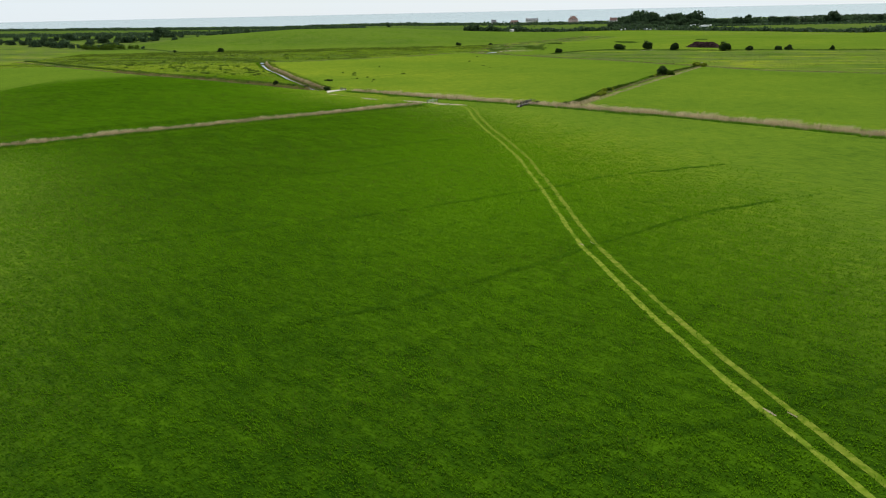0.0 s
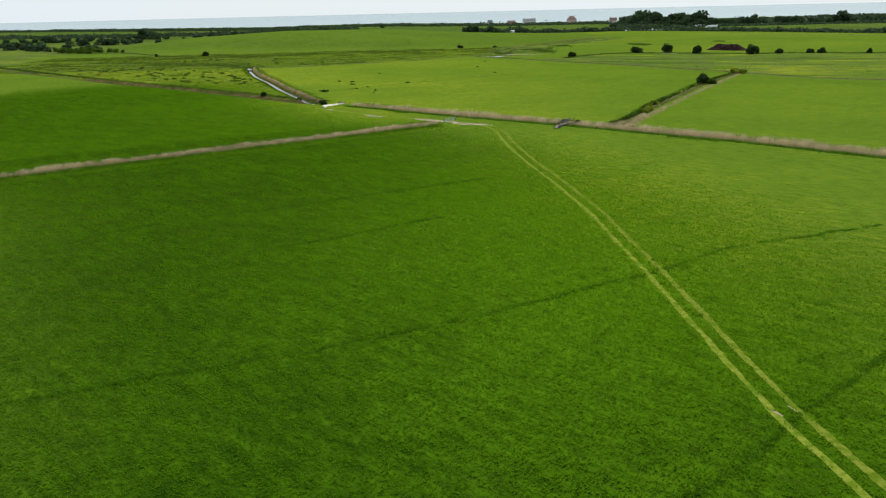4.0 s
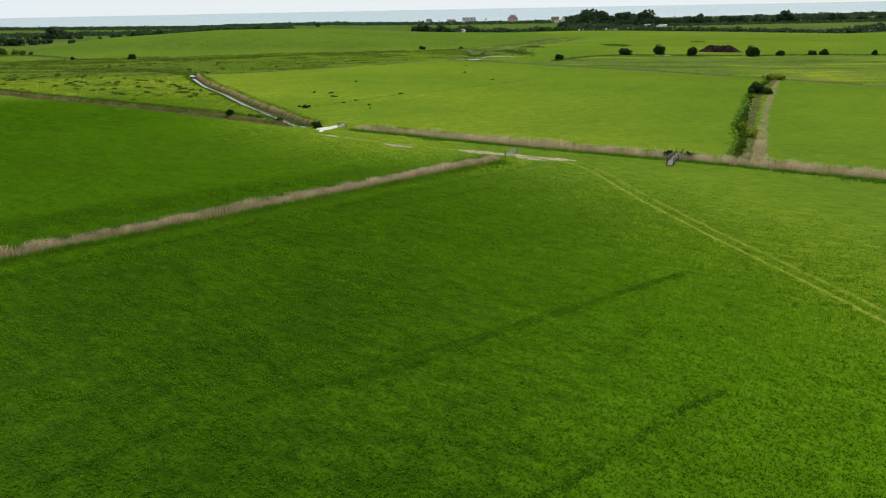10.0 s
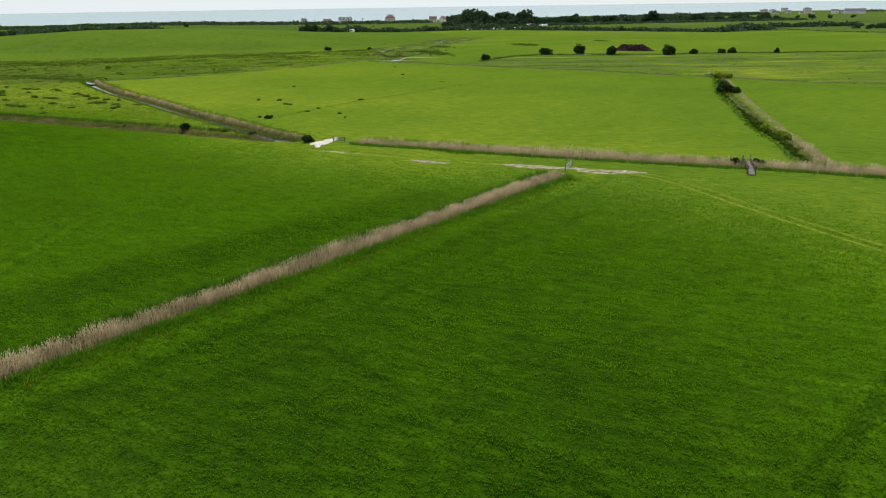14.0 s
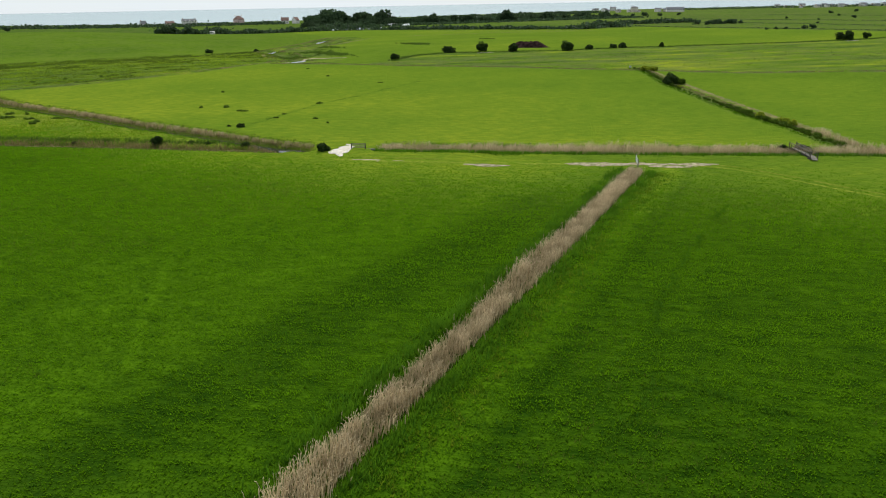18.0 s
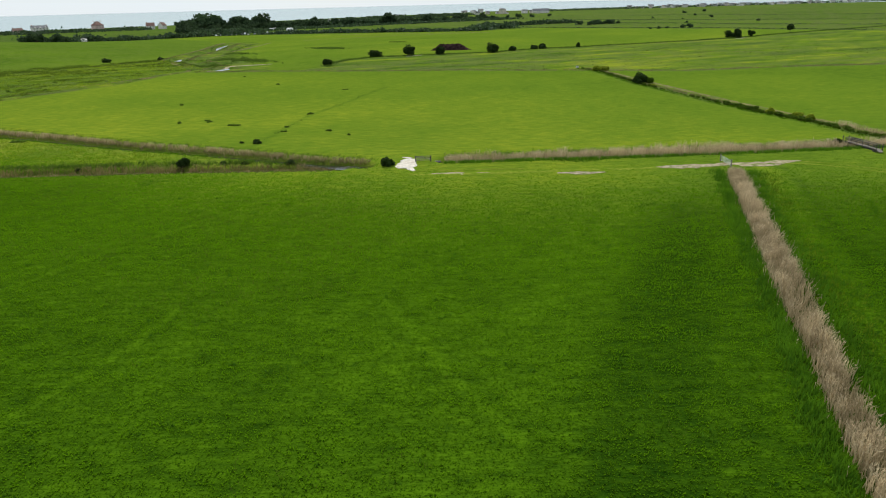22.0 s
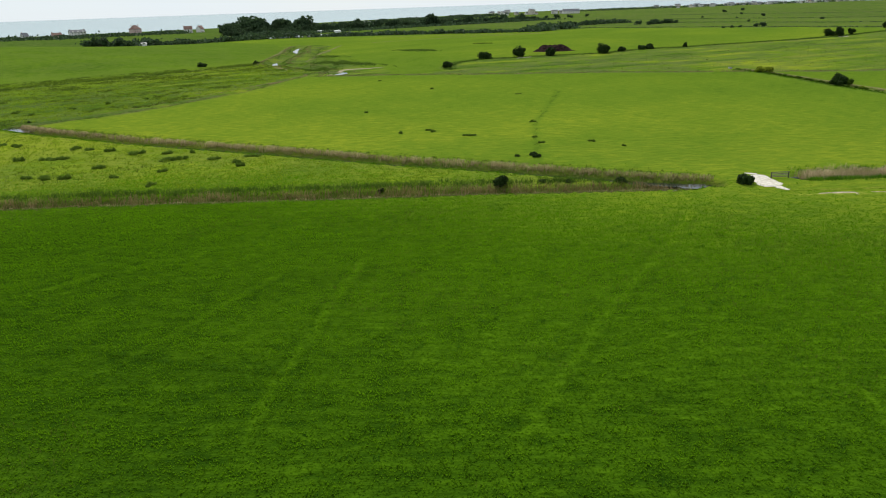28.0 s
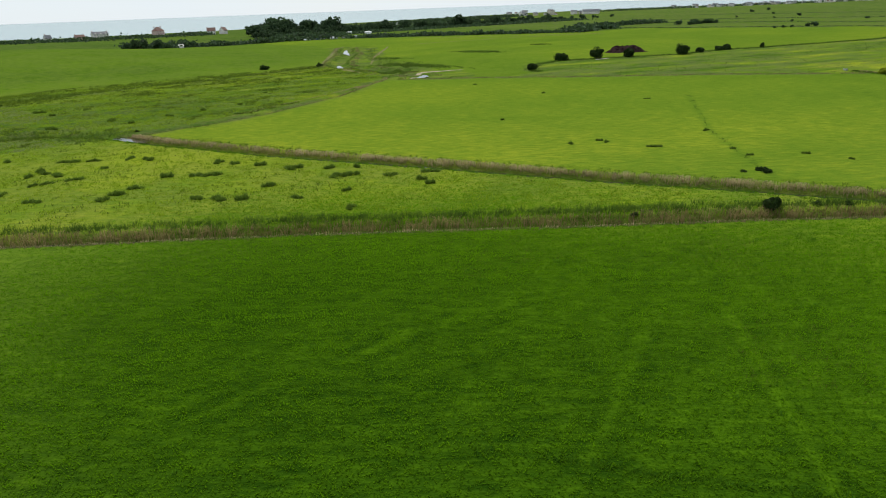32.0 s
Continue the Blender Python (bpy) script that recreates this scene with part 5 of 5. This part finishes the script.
scrub_belt("coast_scrub", [(1500, 1500), (1800, 1300), (2300, 1050), (2700, 800)], 18, 5000, 7.0, "dark belt of scrub below the town")
r2 = np.random.RandomState(77)
for k, x in enumerate((556, 676, 812, 1040)):
    y0, y1 = 300 + 90 * r2.rand() + 0.2 * (x - 550), 620 + 260 * r2.rand() + 0.3 * (x - 550)
    line = [(x + 8 * r2.normal(), y0 + (y1 - y0) * f / 4) for f in range(5)]
    scrub_belt("rush_line", line, 1.6, 1400, 0.25 + 0.4 * r2.rand(), "dark line of rushes along a far ditch", 0.36)


# ---- gates, bridge, heap ----
def field_gate(x0, y0, x1, y1):
    """A seven-bar steel field gate between two timber posts."""
    length = math.hypot(x1 - x0, y1 - y0)
    g = empty("field_gate", "closed galvanised steel field gate at the ditch end", "gate")
    for i in range(7):
        bm = bmesh.new()
        z = 0.25 + 0.155 * i
        rod(bm, (0.12, 0, z), (length - 0.12, 0, z), 0.024, 0.024, 8)
        part("bar", bm, STEEL, g)
    for x in (0.12, length / 2, length - 0.12):
        bm = bmesh.new()
        rod(bm, (x, 0.03, 0.2), (x, 0.03, 1.24), 0.03, 0.03, 8)
        part("upright", bm, STEEL, g)
    bm = bmesh.new()
    rod(bm, (0.12, -0.035, 0.25), (length / 2, -0.035, 1.18), 0.022, 0.022, 8)
    part("brace", bm, STEEL, g)
    for x in (-0.06, length + 0.06):
        part("post", beam((x, 0, -0.4), (x, 0, 1.45), 0.18, 0.18), TIMBER, g, "weathered timber gate post")
    for z in (0.45, 1.0):
        bm = bmesh.new()
        rod(bm, (0.0, 0, z), (0.14, 0, z), 0.02, 0.02, 6)
        part("hinge", bm, STEEL, g)
    bm = bmesh.new()
    box(bm, length - 0.1, length + 0.02, -0.05, -0.02, 0.85, 0.93)
    part("latch", bm, STEEL, g)
    g.matrix_basis = stand(g, x0, y0, math.atan2(y1 - y0, x1 - x0))
    return g


field_gate(1.3, 242.3, 4.7, 245.9)


def rail_fence(pts, rails, label, tall=1.2, material=DARK_TIMBER, rail_material=None):
    """Posts with level rails between them."""
    f = empty("rail_fence", label, "fence")
    z = [float(height(*q)) for q in pts]
    for (x, y), h in zip(pts, z):
        part("post", beam((x, y, h - 0.4), (x, y, h + tall), 0.16, 0.16), material, f)
    for (a, b), ha, hb in zip(zip(pts[:-1], pts[1:]), z[:-1], z[1:]):
        for k in range(rails):
            up = tall * (0.28 + 0.64 * k / max(1, rails - 1))
            part("rail", beam((*a, ha + up), (*b, hb + up), 0.05, 0.13), rail_material or material, f)
    return f


rail_fence([(-33.6, 290.4), (-31.3, 288.4)], 4, "timber rails at the edge of the chalk crossing", 1.2, DARK_TIMBER, TIMBER)
bm = bmesh.new()
rod(bm, (-38.5, 295.0, -0.35), (-29.5, 287.5, -0.35), 0.45, 0.45, 16)
culvert = part("culvert_pipe", bm, PIPE, None)
tagged(culvert, "black culvert pipe under the chalk crossing", "pipe")


def footbridge(x0, y0, x1, y1, wide=1.05):
    """A plank footbridge on two beams with post-and-rail sides."""
    length = math.hypot(x1 - x0, y1 - y0)
    b = empty("footbridge", "weathered plank footbridge with timber handrails over the reeds", "bridge")
    for y in (-wide / 2 + 0.15, wide / 2 - 0.15):
        part("beam", beam((0, y, 0.30), (length, y, 0.30), 0.18, 0.30), DARK_TIMBER, b)
    n = int(length / 0.24)
    for i in range(n):
        x = (i + 0.5) * length / n
        part("plank", beam((x, -wide / 2, 0.48 + 0.008 * math.sin(i * 2.3)), (x, wide / 2, 0.48 + 0.008 * math.cos(i * 1.7)), 0.205, 0.05, 0.006), TIMBER, b)
    for y in (-wide / 2 - 0.05, wide / 2 + 0.05):
        for i in range(6):
            x = 0.15 + (length - 0.3) * i / 5
            part("post", beam((x, y, 0.05), (x, y, 1.42), 0.10, 0.10), DARK_TIMBER, b)
        for z in (0.95, 1.36):
            part("handrail", beam((-0.1, y, z), (length + 0.1, y, z), 0.06, 0.13), TIMBER if z > 1.2 else DARK_TIMBER, b)
        for x in (-0.6, length + 0.6):
            part("end_post", beam((x, y * 1.15, -0.5), (x, y * 1.15, 1.55), 0.15, 0.15), DARK_TIMBER, b)
    for x0_, x1_ in ((-1.3, 0.0), (length, length + 1.3)):
        part("ramp", beam((x0_, 0, 0.06 if x0_ < 0 else 0.48), (x1_, 0, 0.48 if x0_ < 0 else 0.06), wide * 0.95, 0.06), TIMBER, b)
    for x in (0.1, length - 0.1):
        part("sill", beam((x, -wide / 2 - 0.3, 0.05), (x, wide / 2 + 0.3, 0.05), 0.3, 0.3), DARK_TIMBER, b)
    b.matrix_basis = stand(b, x0, y0, math.atan2(y1 - y0, x1 - x0))
    return b


footbridge(30.9, 226.7, 36.0, 233.6)

# The manure heap behind the tree row.
a, d = np.meshgrid(np.linspace(0, 2 * np.pi, 90, endpoint=False), np.linspace(0, 1, 26))
hx, hy = d * np.cos(a) * 14.0 * (1 + 0.10 * (vnoise(np.cos(a) * 2, np.sin(a) * 2, 0.8, 31) - 0.5)), d * np.sin(a) * 6.5
rise = (1 - smooth(0.40, 1.0, d)) * (4.4 - 1.4 * vnoise(hx, hy, 5.0, 32)) + 1.1 * (vnoise(hx, hy, 1.4, 33) - 0.5) * (1 - d) ** 0.3 + 0.35 * (vnoise(hx, hy, 0.6, 34) - 0.5) * (1 - d) ** 0.3
turn = radians(-32)
wx, wy = 206.0 + hx * math.cos(turn) - hy * math.sin(turn), 524.0 + hx * math.sin(turn) + hy * math.cos(turn)
cell = (np.arange(25)[:, None] * 90 + np.arange(90)[None, :])
nxt = (np.arange(25)[:, None] * 90 + (np.arange(90)[None, :] + 1) % 90)
quads = np.stack([cell.ravel(), nxt.ravel(), nxt.ravel() + 90, cell.ravel() + 90], 1)
tagged(mesh_from("manure_heap", np.stack([wx.ravel(), wy.ravel(), height(wx.ravel(), wy.ravel()) - 0.15 * (d.ravel() > 0.97) + rise.ravel()], 1), quads[90:], MANURE), "long heap of dark purple-brown manure on the pasture", "heap")
tagged(ribbon("bare_earth", [(155.5, 511.0), (160.5, 511.3), (166.0, 508.5)], [1.2, 2.4, 1.0], CHALK, lift=0.1, ragged=0.4, step=0.5, seed=80), "bare pale soil trodden under a tree", "soil", kind="structure")
tagged(ribbon("bare_earth", [(398.0, 422.5), (404.0, 421.0), (410.0, 420.5)], [1.2, 2.8, 1.0], CHALK, lift=0.1, ragged=0.4, step=0.5, seed=81), "bare pale soil trodden under a tree", "soil", kind="structure")
trough = empty("water_trough", "grey stone cattle trough at the hedge end", "trough")
bm = bmesh.new()
for q in ((-1.1, 1.1, -0.45, -0.37, 0, 0.6), (-1.1, 1.1, 0.37, 0.45, 0, 0.6), (-1.1, -1.02, -0.37, 0.37, 0, 0.6), (1.02, 1.1, -0.37, 0.37, 0, 0.6), (-1.02, 1.02, -0.37, 0.37, 0, 0.1)):
    box(bm, *q)
part("tank", bm, STEEL, trough)
bm = bmesh.new()
box(bm, -1.015, 1.015, -0.365, 0.365, 0.40, 0.46)
part("water", bm, WATER, trough, "still water")
trough.matrix_basis = stand(trough, 151.0, 384.5, 0.8)


# ---- far buildings ----
def house(name, wide, deep, eaves, ridge, walls, roofing, label, rows=2, cols=3, chimneys=1, gables=0, hipped=False):
    """A house with walls, a pitched roof with eaves, chimneys, a door and windows let into it."""
    h = empty(name, label, "house")
    bm = bmesh.new()
    hw, hd = wide / 2, deep / 2
    box(bm, -hw, hw, -hd, hd, -1.0, eaves)
    if not hipped:
        for s in (-1, 1):
            vs = [bm.verts.new(c) for c in ((s * hw, -hd, eaves), (s * hw, hd, eaves), (s * hw, 0, ridge))]
            bm.faces.new(vs)
    part("wall", bm, walls, h)
    bm = bmesh.new()
    o = 0.4
    inset = min(hw * 0.7, hd) if hipped else 0.0
    slope = (ridge - eaves) / hd
    lo, top = eaves - o * slope, ridge
    ring = [(-hw - o, -hd - o), (hw + o, -hd - o), (hw + o, hd + o), (-hw - o, hd + o)]
    for lift in (0.0, 0.18):
        e = [bm.verts.new((x, y, lo + lift)) for x, y in ring]
        r0, r1 = bm.verts.new((-hw - o + (inset + o if hipped else 0), 0, top + lift)), bm.verts.new((hw + o - (inset + o if hipped else 0), 0, top + lift))
        bm.faces.new((e[0], e[1], r1, r0))
        bm.faces.new((e[2], e[3], r0, r1))
        if hipped:
            bm.faces.new((e[1], e[2], r1))
            bm.faces.new((e[3], e[0], r0))
    bm.verts.ensure_lookup_table()
    n = len(bm.verts) // 2
    for i, j in ((0, 1), (1, 2), (2, 3), (3, 0)):
        bm.faces.new((bm.verts[i], bm.verts[j], bm.verts[j + n], bm.verts[i + n])) if hipped or i in (0, 2) else None
    roof_ = part("roof", bm, roofing, h)
    for i in range(chimneys):
        bm = bmesh.new()
        x = (-hw + 0.9) if i == 0 else (hw - 0.9)
        box(bm, x - 0.45, x + 0.45, -0.4, 0.4, ridge - 1.2, ridge + 1.1)
        box(bm, x - 0.55, x + 0.55, -0.5, 0.5, ridge + 1.1, ridge + 1.25)
        part("chimney", bm, BRICK_WALL, roof_)
    for g in range(gables):
        bm = bmesh.new()
        x = (g - (gables - 1) / 2) * wide / max(gables, 1)
        w = 1.5
        vs = [bm.verts.new(c) for c in ((x - w, -hd - 0.9, eaves - 0.2), (x + w, -hd - 0.9, eaves - 0.2), (x, -hd - 0.9, eaves + 1.9), (x - w, 0, eaves - 0.2), (x + w, 0, eaves - 0.2), (x, 0, eaves + 1.9))]
        for f in ((0, 1, 2), (0, 2, 5, 3), (1, 4, 5, 2)):
            bm.faces.new([vs[i] for i in f])
        part("gable", bm, WHITE_WALL, roof_, "white gable over the eaves")
    storey = eaves / rows
    for face, span, y in ((-1, wide, -hd), (1, wide, hd)):
        for r_ in range(rows):
            for c_ in range(cols):
                x, z = (c_ + 0.5) / cols * span - span / 2, storey * (r_ + 0.35)
                if r_ == 0 and c_ == cols // 2 and face < 0:
                    bm = bmesh.new()
                    box(bm, x - 0.5, x + 0.5, y - 0.04, y + 0.05, 0, 2.1)
                    part("door", bm, DARK_TIMBER, h)
                    continue
                bm = bmesh.new()
                for q in ((x - 0.75, x + 0.75, z - 0.08, z), (x - 0.75, x + 0.75, z + 1.3, z + 1.38), (x - 0.75, x - 0.67, z, z + 1.3), (x + 0.67, x + 0.75, z, z + 1.3), (x - 0.03, x + 0.03, z, z + 1.3)):
                    box(bm, q[0], q[1], y - 0.07 if face < 0 else y + 0.005, y - 0.005 if face < 0 else y + 0.07, q[2], q[3])
                win = part("window", bm, WHITE_WALL, h)
                bm = bmesh.new()
                box(bm, x - 0.665, x + 0.665, y - 0.03 if face < 0 else y + 0.01, y - 0.01 if face < 0 else y + 0.03, z + 0.005, z + 1.295)
                part("pane", bm, GLASS, win)
    return h


for x, y, turn, args in (
        (147, 1486, 0.2, (9, 8, 5.0, 9.5, WHITE_WALL, SLATE_ROOF, "white seaside house with a steep slate roof")),
        (187, 1469, 0.1, (14, 8, 5.2, 8.5, PINK_WALL, TILE_ROOF, "pink seaside house with a tiled roof")),
        (227, 1500, 0.05, (24, 10, 6.0, 9.5, WHITE_WALL, SLATE_ROOF, "long white seaside house with gables")),
        (303, 1456, 0.3, (15, 12, 8.6, 14.5, PINK_WALL, TILE_ROOF, "tall pink seaside house with a red roof")),
        (372, 1410, -0.4, (13, 9, 5.8, 10.5, WHITE_WALL, TILE_ROOF, "white house with a tiled roof by the wood")),
        (388, 1400, 0.5, (10, 9, 5.8, 10.5, WHITE_WALL, TILE_ROOF, "white house with a tiled roof by the wood"))):
    hh = house("house", *args, rows=3 if args[2] > 8 else 2, cols=5 if args[0] > 20 else 3, chimneys=1 if args[0] < 14 else 2, gables=3 if args[0] > 20 else 0, hipped=args[0] == 15)
    hh.matrix_basis = stand(hh, x, y, turn)

town = [house("house", 11, 8, 5.2, 8.6, WHITE_WALL, SLATE_ROOF, "white town house with a slate roof"), house("house", 13, 9, 5.4, 8.8, CREAM_WALL, SLATE_ROOF, "cream town house with a slate roof"),
        house("house", 10, 8, 5.0, 8.4, WHITE_WALL, TILE_ROOF, "white town house with a red roof"), house("house", 18, 11, 8.2, 11.5, WHITE_WALL, SLATE_ROOF, "white three-storey block with a slate roof", rows=3, cols=5)]
r = random.Random(5)
spots = [(1270, 1560), (1295, 1575), (1325, 1580), (1352, 1572), (1250, 1420), (1236, 1440), (1262, 1398), (1208, 1460), (1200, 1440), (1300, 1350), (1315, 1345), (1285, 1360), (1350, 1370)]
for k in range(110):
    f = k / 109 + r.uniform(-0.01, 0.01)
    spots.append((1775 + 640 * f + r.uniform(-45, 45), 1335 - 350 * f + r.uniform(-45, 45)))
for k, (x, y) in enumerate(spots):
    base = town[k % 4]
    s = r.uniform(0.6, 0.9)
    m = stand(base, x, y, r.uniform(-0.9, 0.3), (s, s, s))
    tagged(put(base, m), group="seaside town")
tower = house("apartment_block", 14, 12, 11, 13.5, CREAM_WALL, SLATE_ROOF, "cream apartment block above the seaside houses", rows=4, cols=4, hipped=True)
tower.matrix_basis = stand(tower, 1256, 1408, -0.4)
hall = house("hotel", 40, 13, 5.5, 10.5, WHITE_WALL, SLATE_ROOF, "long white seaside hotel with a dark roof", rows=2, cols=9, chimneys=2)
hall.matrix_basis = stand(hall, 1300, 1322, -0.7)


def car(paint, label, tall=1.5, long=4.4, van=False):
    """A parked vehicle: body with cabin, glass, lamps and wheels."""
    v = empty("van" if van else "car", label, "car")
    bm = bmesh.new()
    hl, hw = long / 2, 0.9
    prof = [(-hl, 0.35), (-hl, 0.85), (-hl * 0.92, tall * 0.62), (-hl * 0.75, tall), (hl * 0.25, tall), (hl * 0.5, tall * 0.66), (hl * 0.96, 0.86), (hl, 0.6), (hl, 0.35)]
    left = [bm.verts.new((x, -hw if z < tall * 0.7 else -hw * 0.86, z)) for x, z in prof]
    right = [bm.verts.new((x, hw if z < tall * 0.7 else hw * 0.86, z)) for x, z in prof]
    bm.faces.new(left)
    bm.faces.new(right[::-1])
    for i in range(len(prof)):
        j = (i + 1) % len(prof)
        bm.faces.new((left[j], left[i], right[i], right[j]))
    part("body", bm, paint, v)
    for s in (-1, 1):
        bm = bmesh.new()
        y = s * hw * 0.95
        vs = [bm.verts.new((x, y + s * off, z)) for x, z, off in ((-hl * 0.78, tall * 0.66, 0.02), (hl * 0.42, tall * 0.66, 0.02), (hl * 0.22, tall * 0.94, -0.05), (-hl * 0.7, tall * 0.94, -0.05))]
        bm.faces.new(vs)
        ext = bmesh.ops.extrude_face_region(bm, geom=bm.faces[:])
        for e in ext["geom"]:
            if isinstance(e, bmesh.types.BMVert):
                e.co.y += s * 0.015
        part("side_window", bm, GLASS, v)
        for x in (-hl * 0.6, hl * 0.62):
            bm = bmesh.new()
            rod(bm, (x, s * (hw - 0.18), 0.32), (x, s * (hw + 0.02), 0.32), 0.32, 0.32, 12)
            w = part("wheel", bm, RUBBER, v)
            bm = bmesh.new()
            rod(bm, (x, s * (hw + 0.0), 0.32), (x, s * (hw + 0.035), 0.32), 0.19, 0.17, 10)
            part("rim", bm, STEEL, w)
        bm = bmesh.new()
        box(bm, hl - 0.02, hl + 0.02, s * 0.62 - 0.16, s * 0.62 + 0.16, 0.6, 0.74)
        part("headlight", bm, GLASS, v)
    return v


cars = [car(CAR_WHITE, "white parked car by the far trees"), car(CAR_WHITE, "white parked van by the far trees", 2.3, 5.4, True), car(CAR_GREY, "silver parked car by the far trees"), car(CAR_BLUE, "blue parked car by the far trees")]
for k in range(16):
    base = cars[(0, 1, 2, 3, 0, 0, 2, 1, 0, 2, 0, 3, 1, 0, 0, 2)[k]]
    x, y = 268 + 4.6 * k, 972 - 1.6 * k + 2.5 * (k % 3)
    m = stand(base, x, y, 1.2 + r.uniform(-0.3, 0.3), (1.15, 1.15, 1.15))
    tagged(put(base, m), group="parked vehicles")


def caravan():
    """A long static caravan on a low skirt."""
    v = empty("static_caravan", "long white static caravan among the trees", "caravan")
    bm = bmesh.new()
    box(bm, -5.5, 5.5, -1.8, 1.8, 0.5, 2.9)
    bmesh.ops.bevel(bm, geom=bm.edges[:], offset=0.12, segments=2, affect="EDGES")
    part("body", bm, CAR_WHITE, v)
    bm = bmesh.new()
    box(bm, -5.3, 5.3, -1.65, 1.65, 0, 0.5)
    part("skirt", bm, SLATE_ROOF, v)
    bm = bmesh.new()
    vs = [bm.verts.new(c) for c in ((-5.6, -1.9, 2.9), (5.6, -1.9, 2.9), (5.6, 0, 3.4), (-5.6, 0, 3.4), (5.6, 1.9, 2.9), (-5.6, 1.9, 2.9))]
    bm.faces.new((vs[0], vs[1], vs[2], vs[3]))
    bm.faces.new((vs[3], vs[2], vs[4], vs[5]))
    part("roof", bm, CAR_WHITE, v)
    for x in (-4, -1.2, 2.4, 4.4):
        bm = bmesh.new()
        box(bm, x - 0.6, x + 0.6, -1.84, -1.8, 1.4, 2.3)
        part("window", bm, GLASS, v)
    return v


vans = caravan()
for k in range(8):
    m = stand(vans, 396 + 8.0 * (k * 5 % 4), 1024 + 10.0 * k, 0.9 + 0.5 * (k % 3), (0.85, 0.85, 0.85))
    tagged(put(vans, m), group="caravan park")
sheds = []
for x, y, w, d_, hgt, label in ((118.0, 952.0, 5.0, 3.0, 2.0, "small white shed under a hedge"), (700.0, 1345.0, 30.0, 10.0, 4.0, "low white building behind scrub"), (745.0, 1365.0, 22.0, 10.0, 4.0, "low white building behind scrub")):
    b = empty("shed", label, "shed")
    bm = bmesh.new()
    box(bm, -w / 2, w / 2, -d_ / 2, d_ / 2, -0.5, hgt)
    part("wall", bm, WHITE_WALL, b)
    bm = bmesh.new()
    vs = [bm.verts.new(c) for c in ((-w / 2 - 0.3, -d_ / 2 - 0.3, hgt), (w / 2 + 0.3, -d_ / 2 - 0.3, hgt), (w / 2 + 0.3, 0, hgt + 1.2), (-w / 2 - 0.3, 0, hgt + 1.2), (w / 2 + 0.3, d_ / 2 + 0.3, hgt), (-w / 2 - 0.3, d_ / 2 + 0.3, hgt))]
    bm.faces.new((vs[0], vs[1], vs[2], vs[3]))
    bm.faces.new((vs[3], vs[2], vs[4], vs[5]))
    part("roof", bm, SLATE_ROOF if w > 10 else WHITE_WALL, b)
    b.matrix_basis = stand(b, x, y, 0.1)
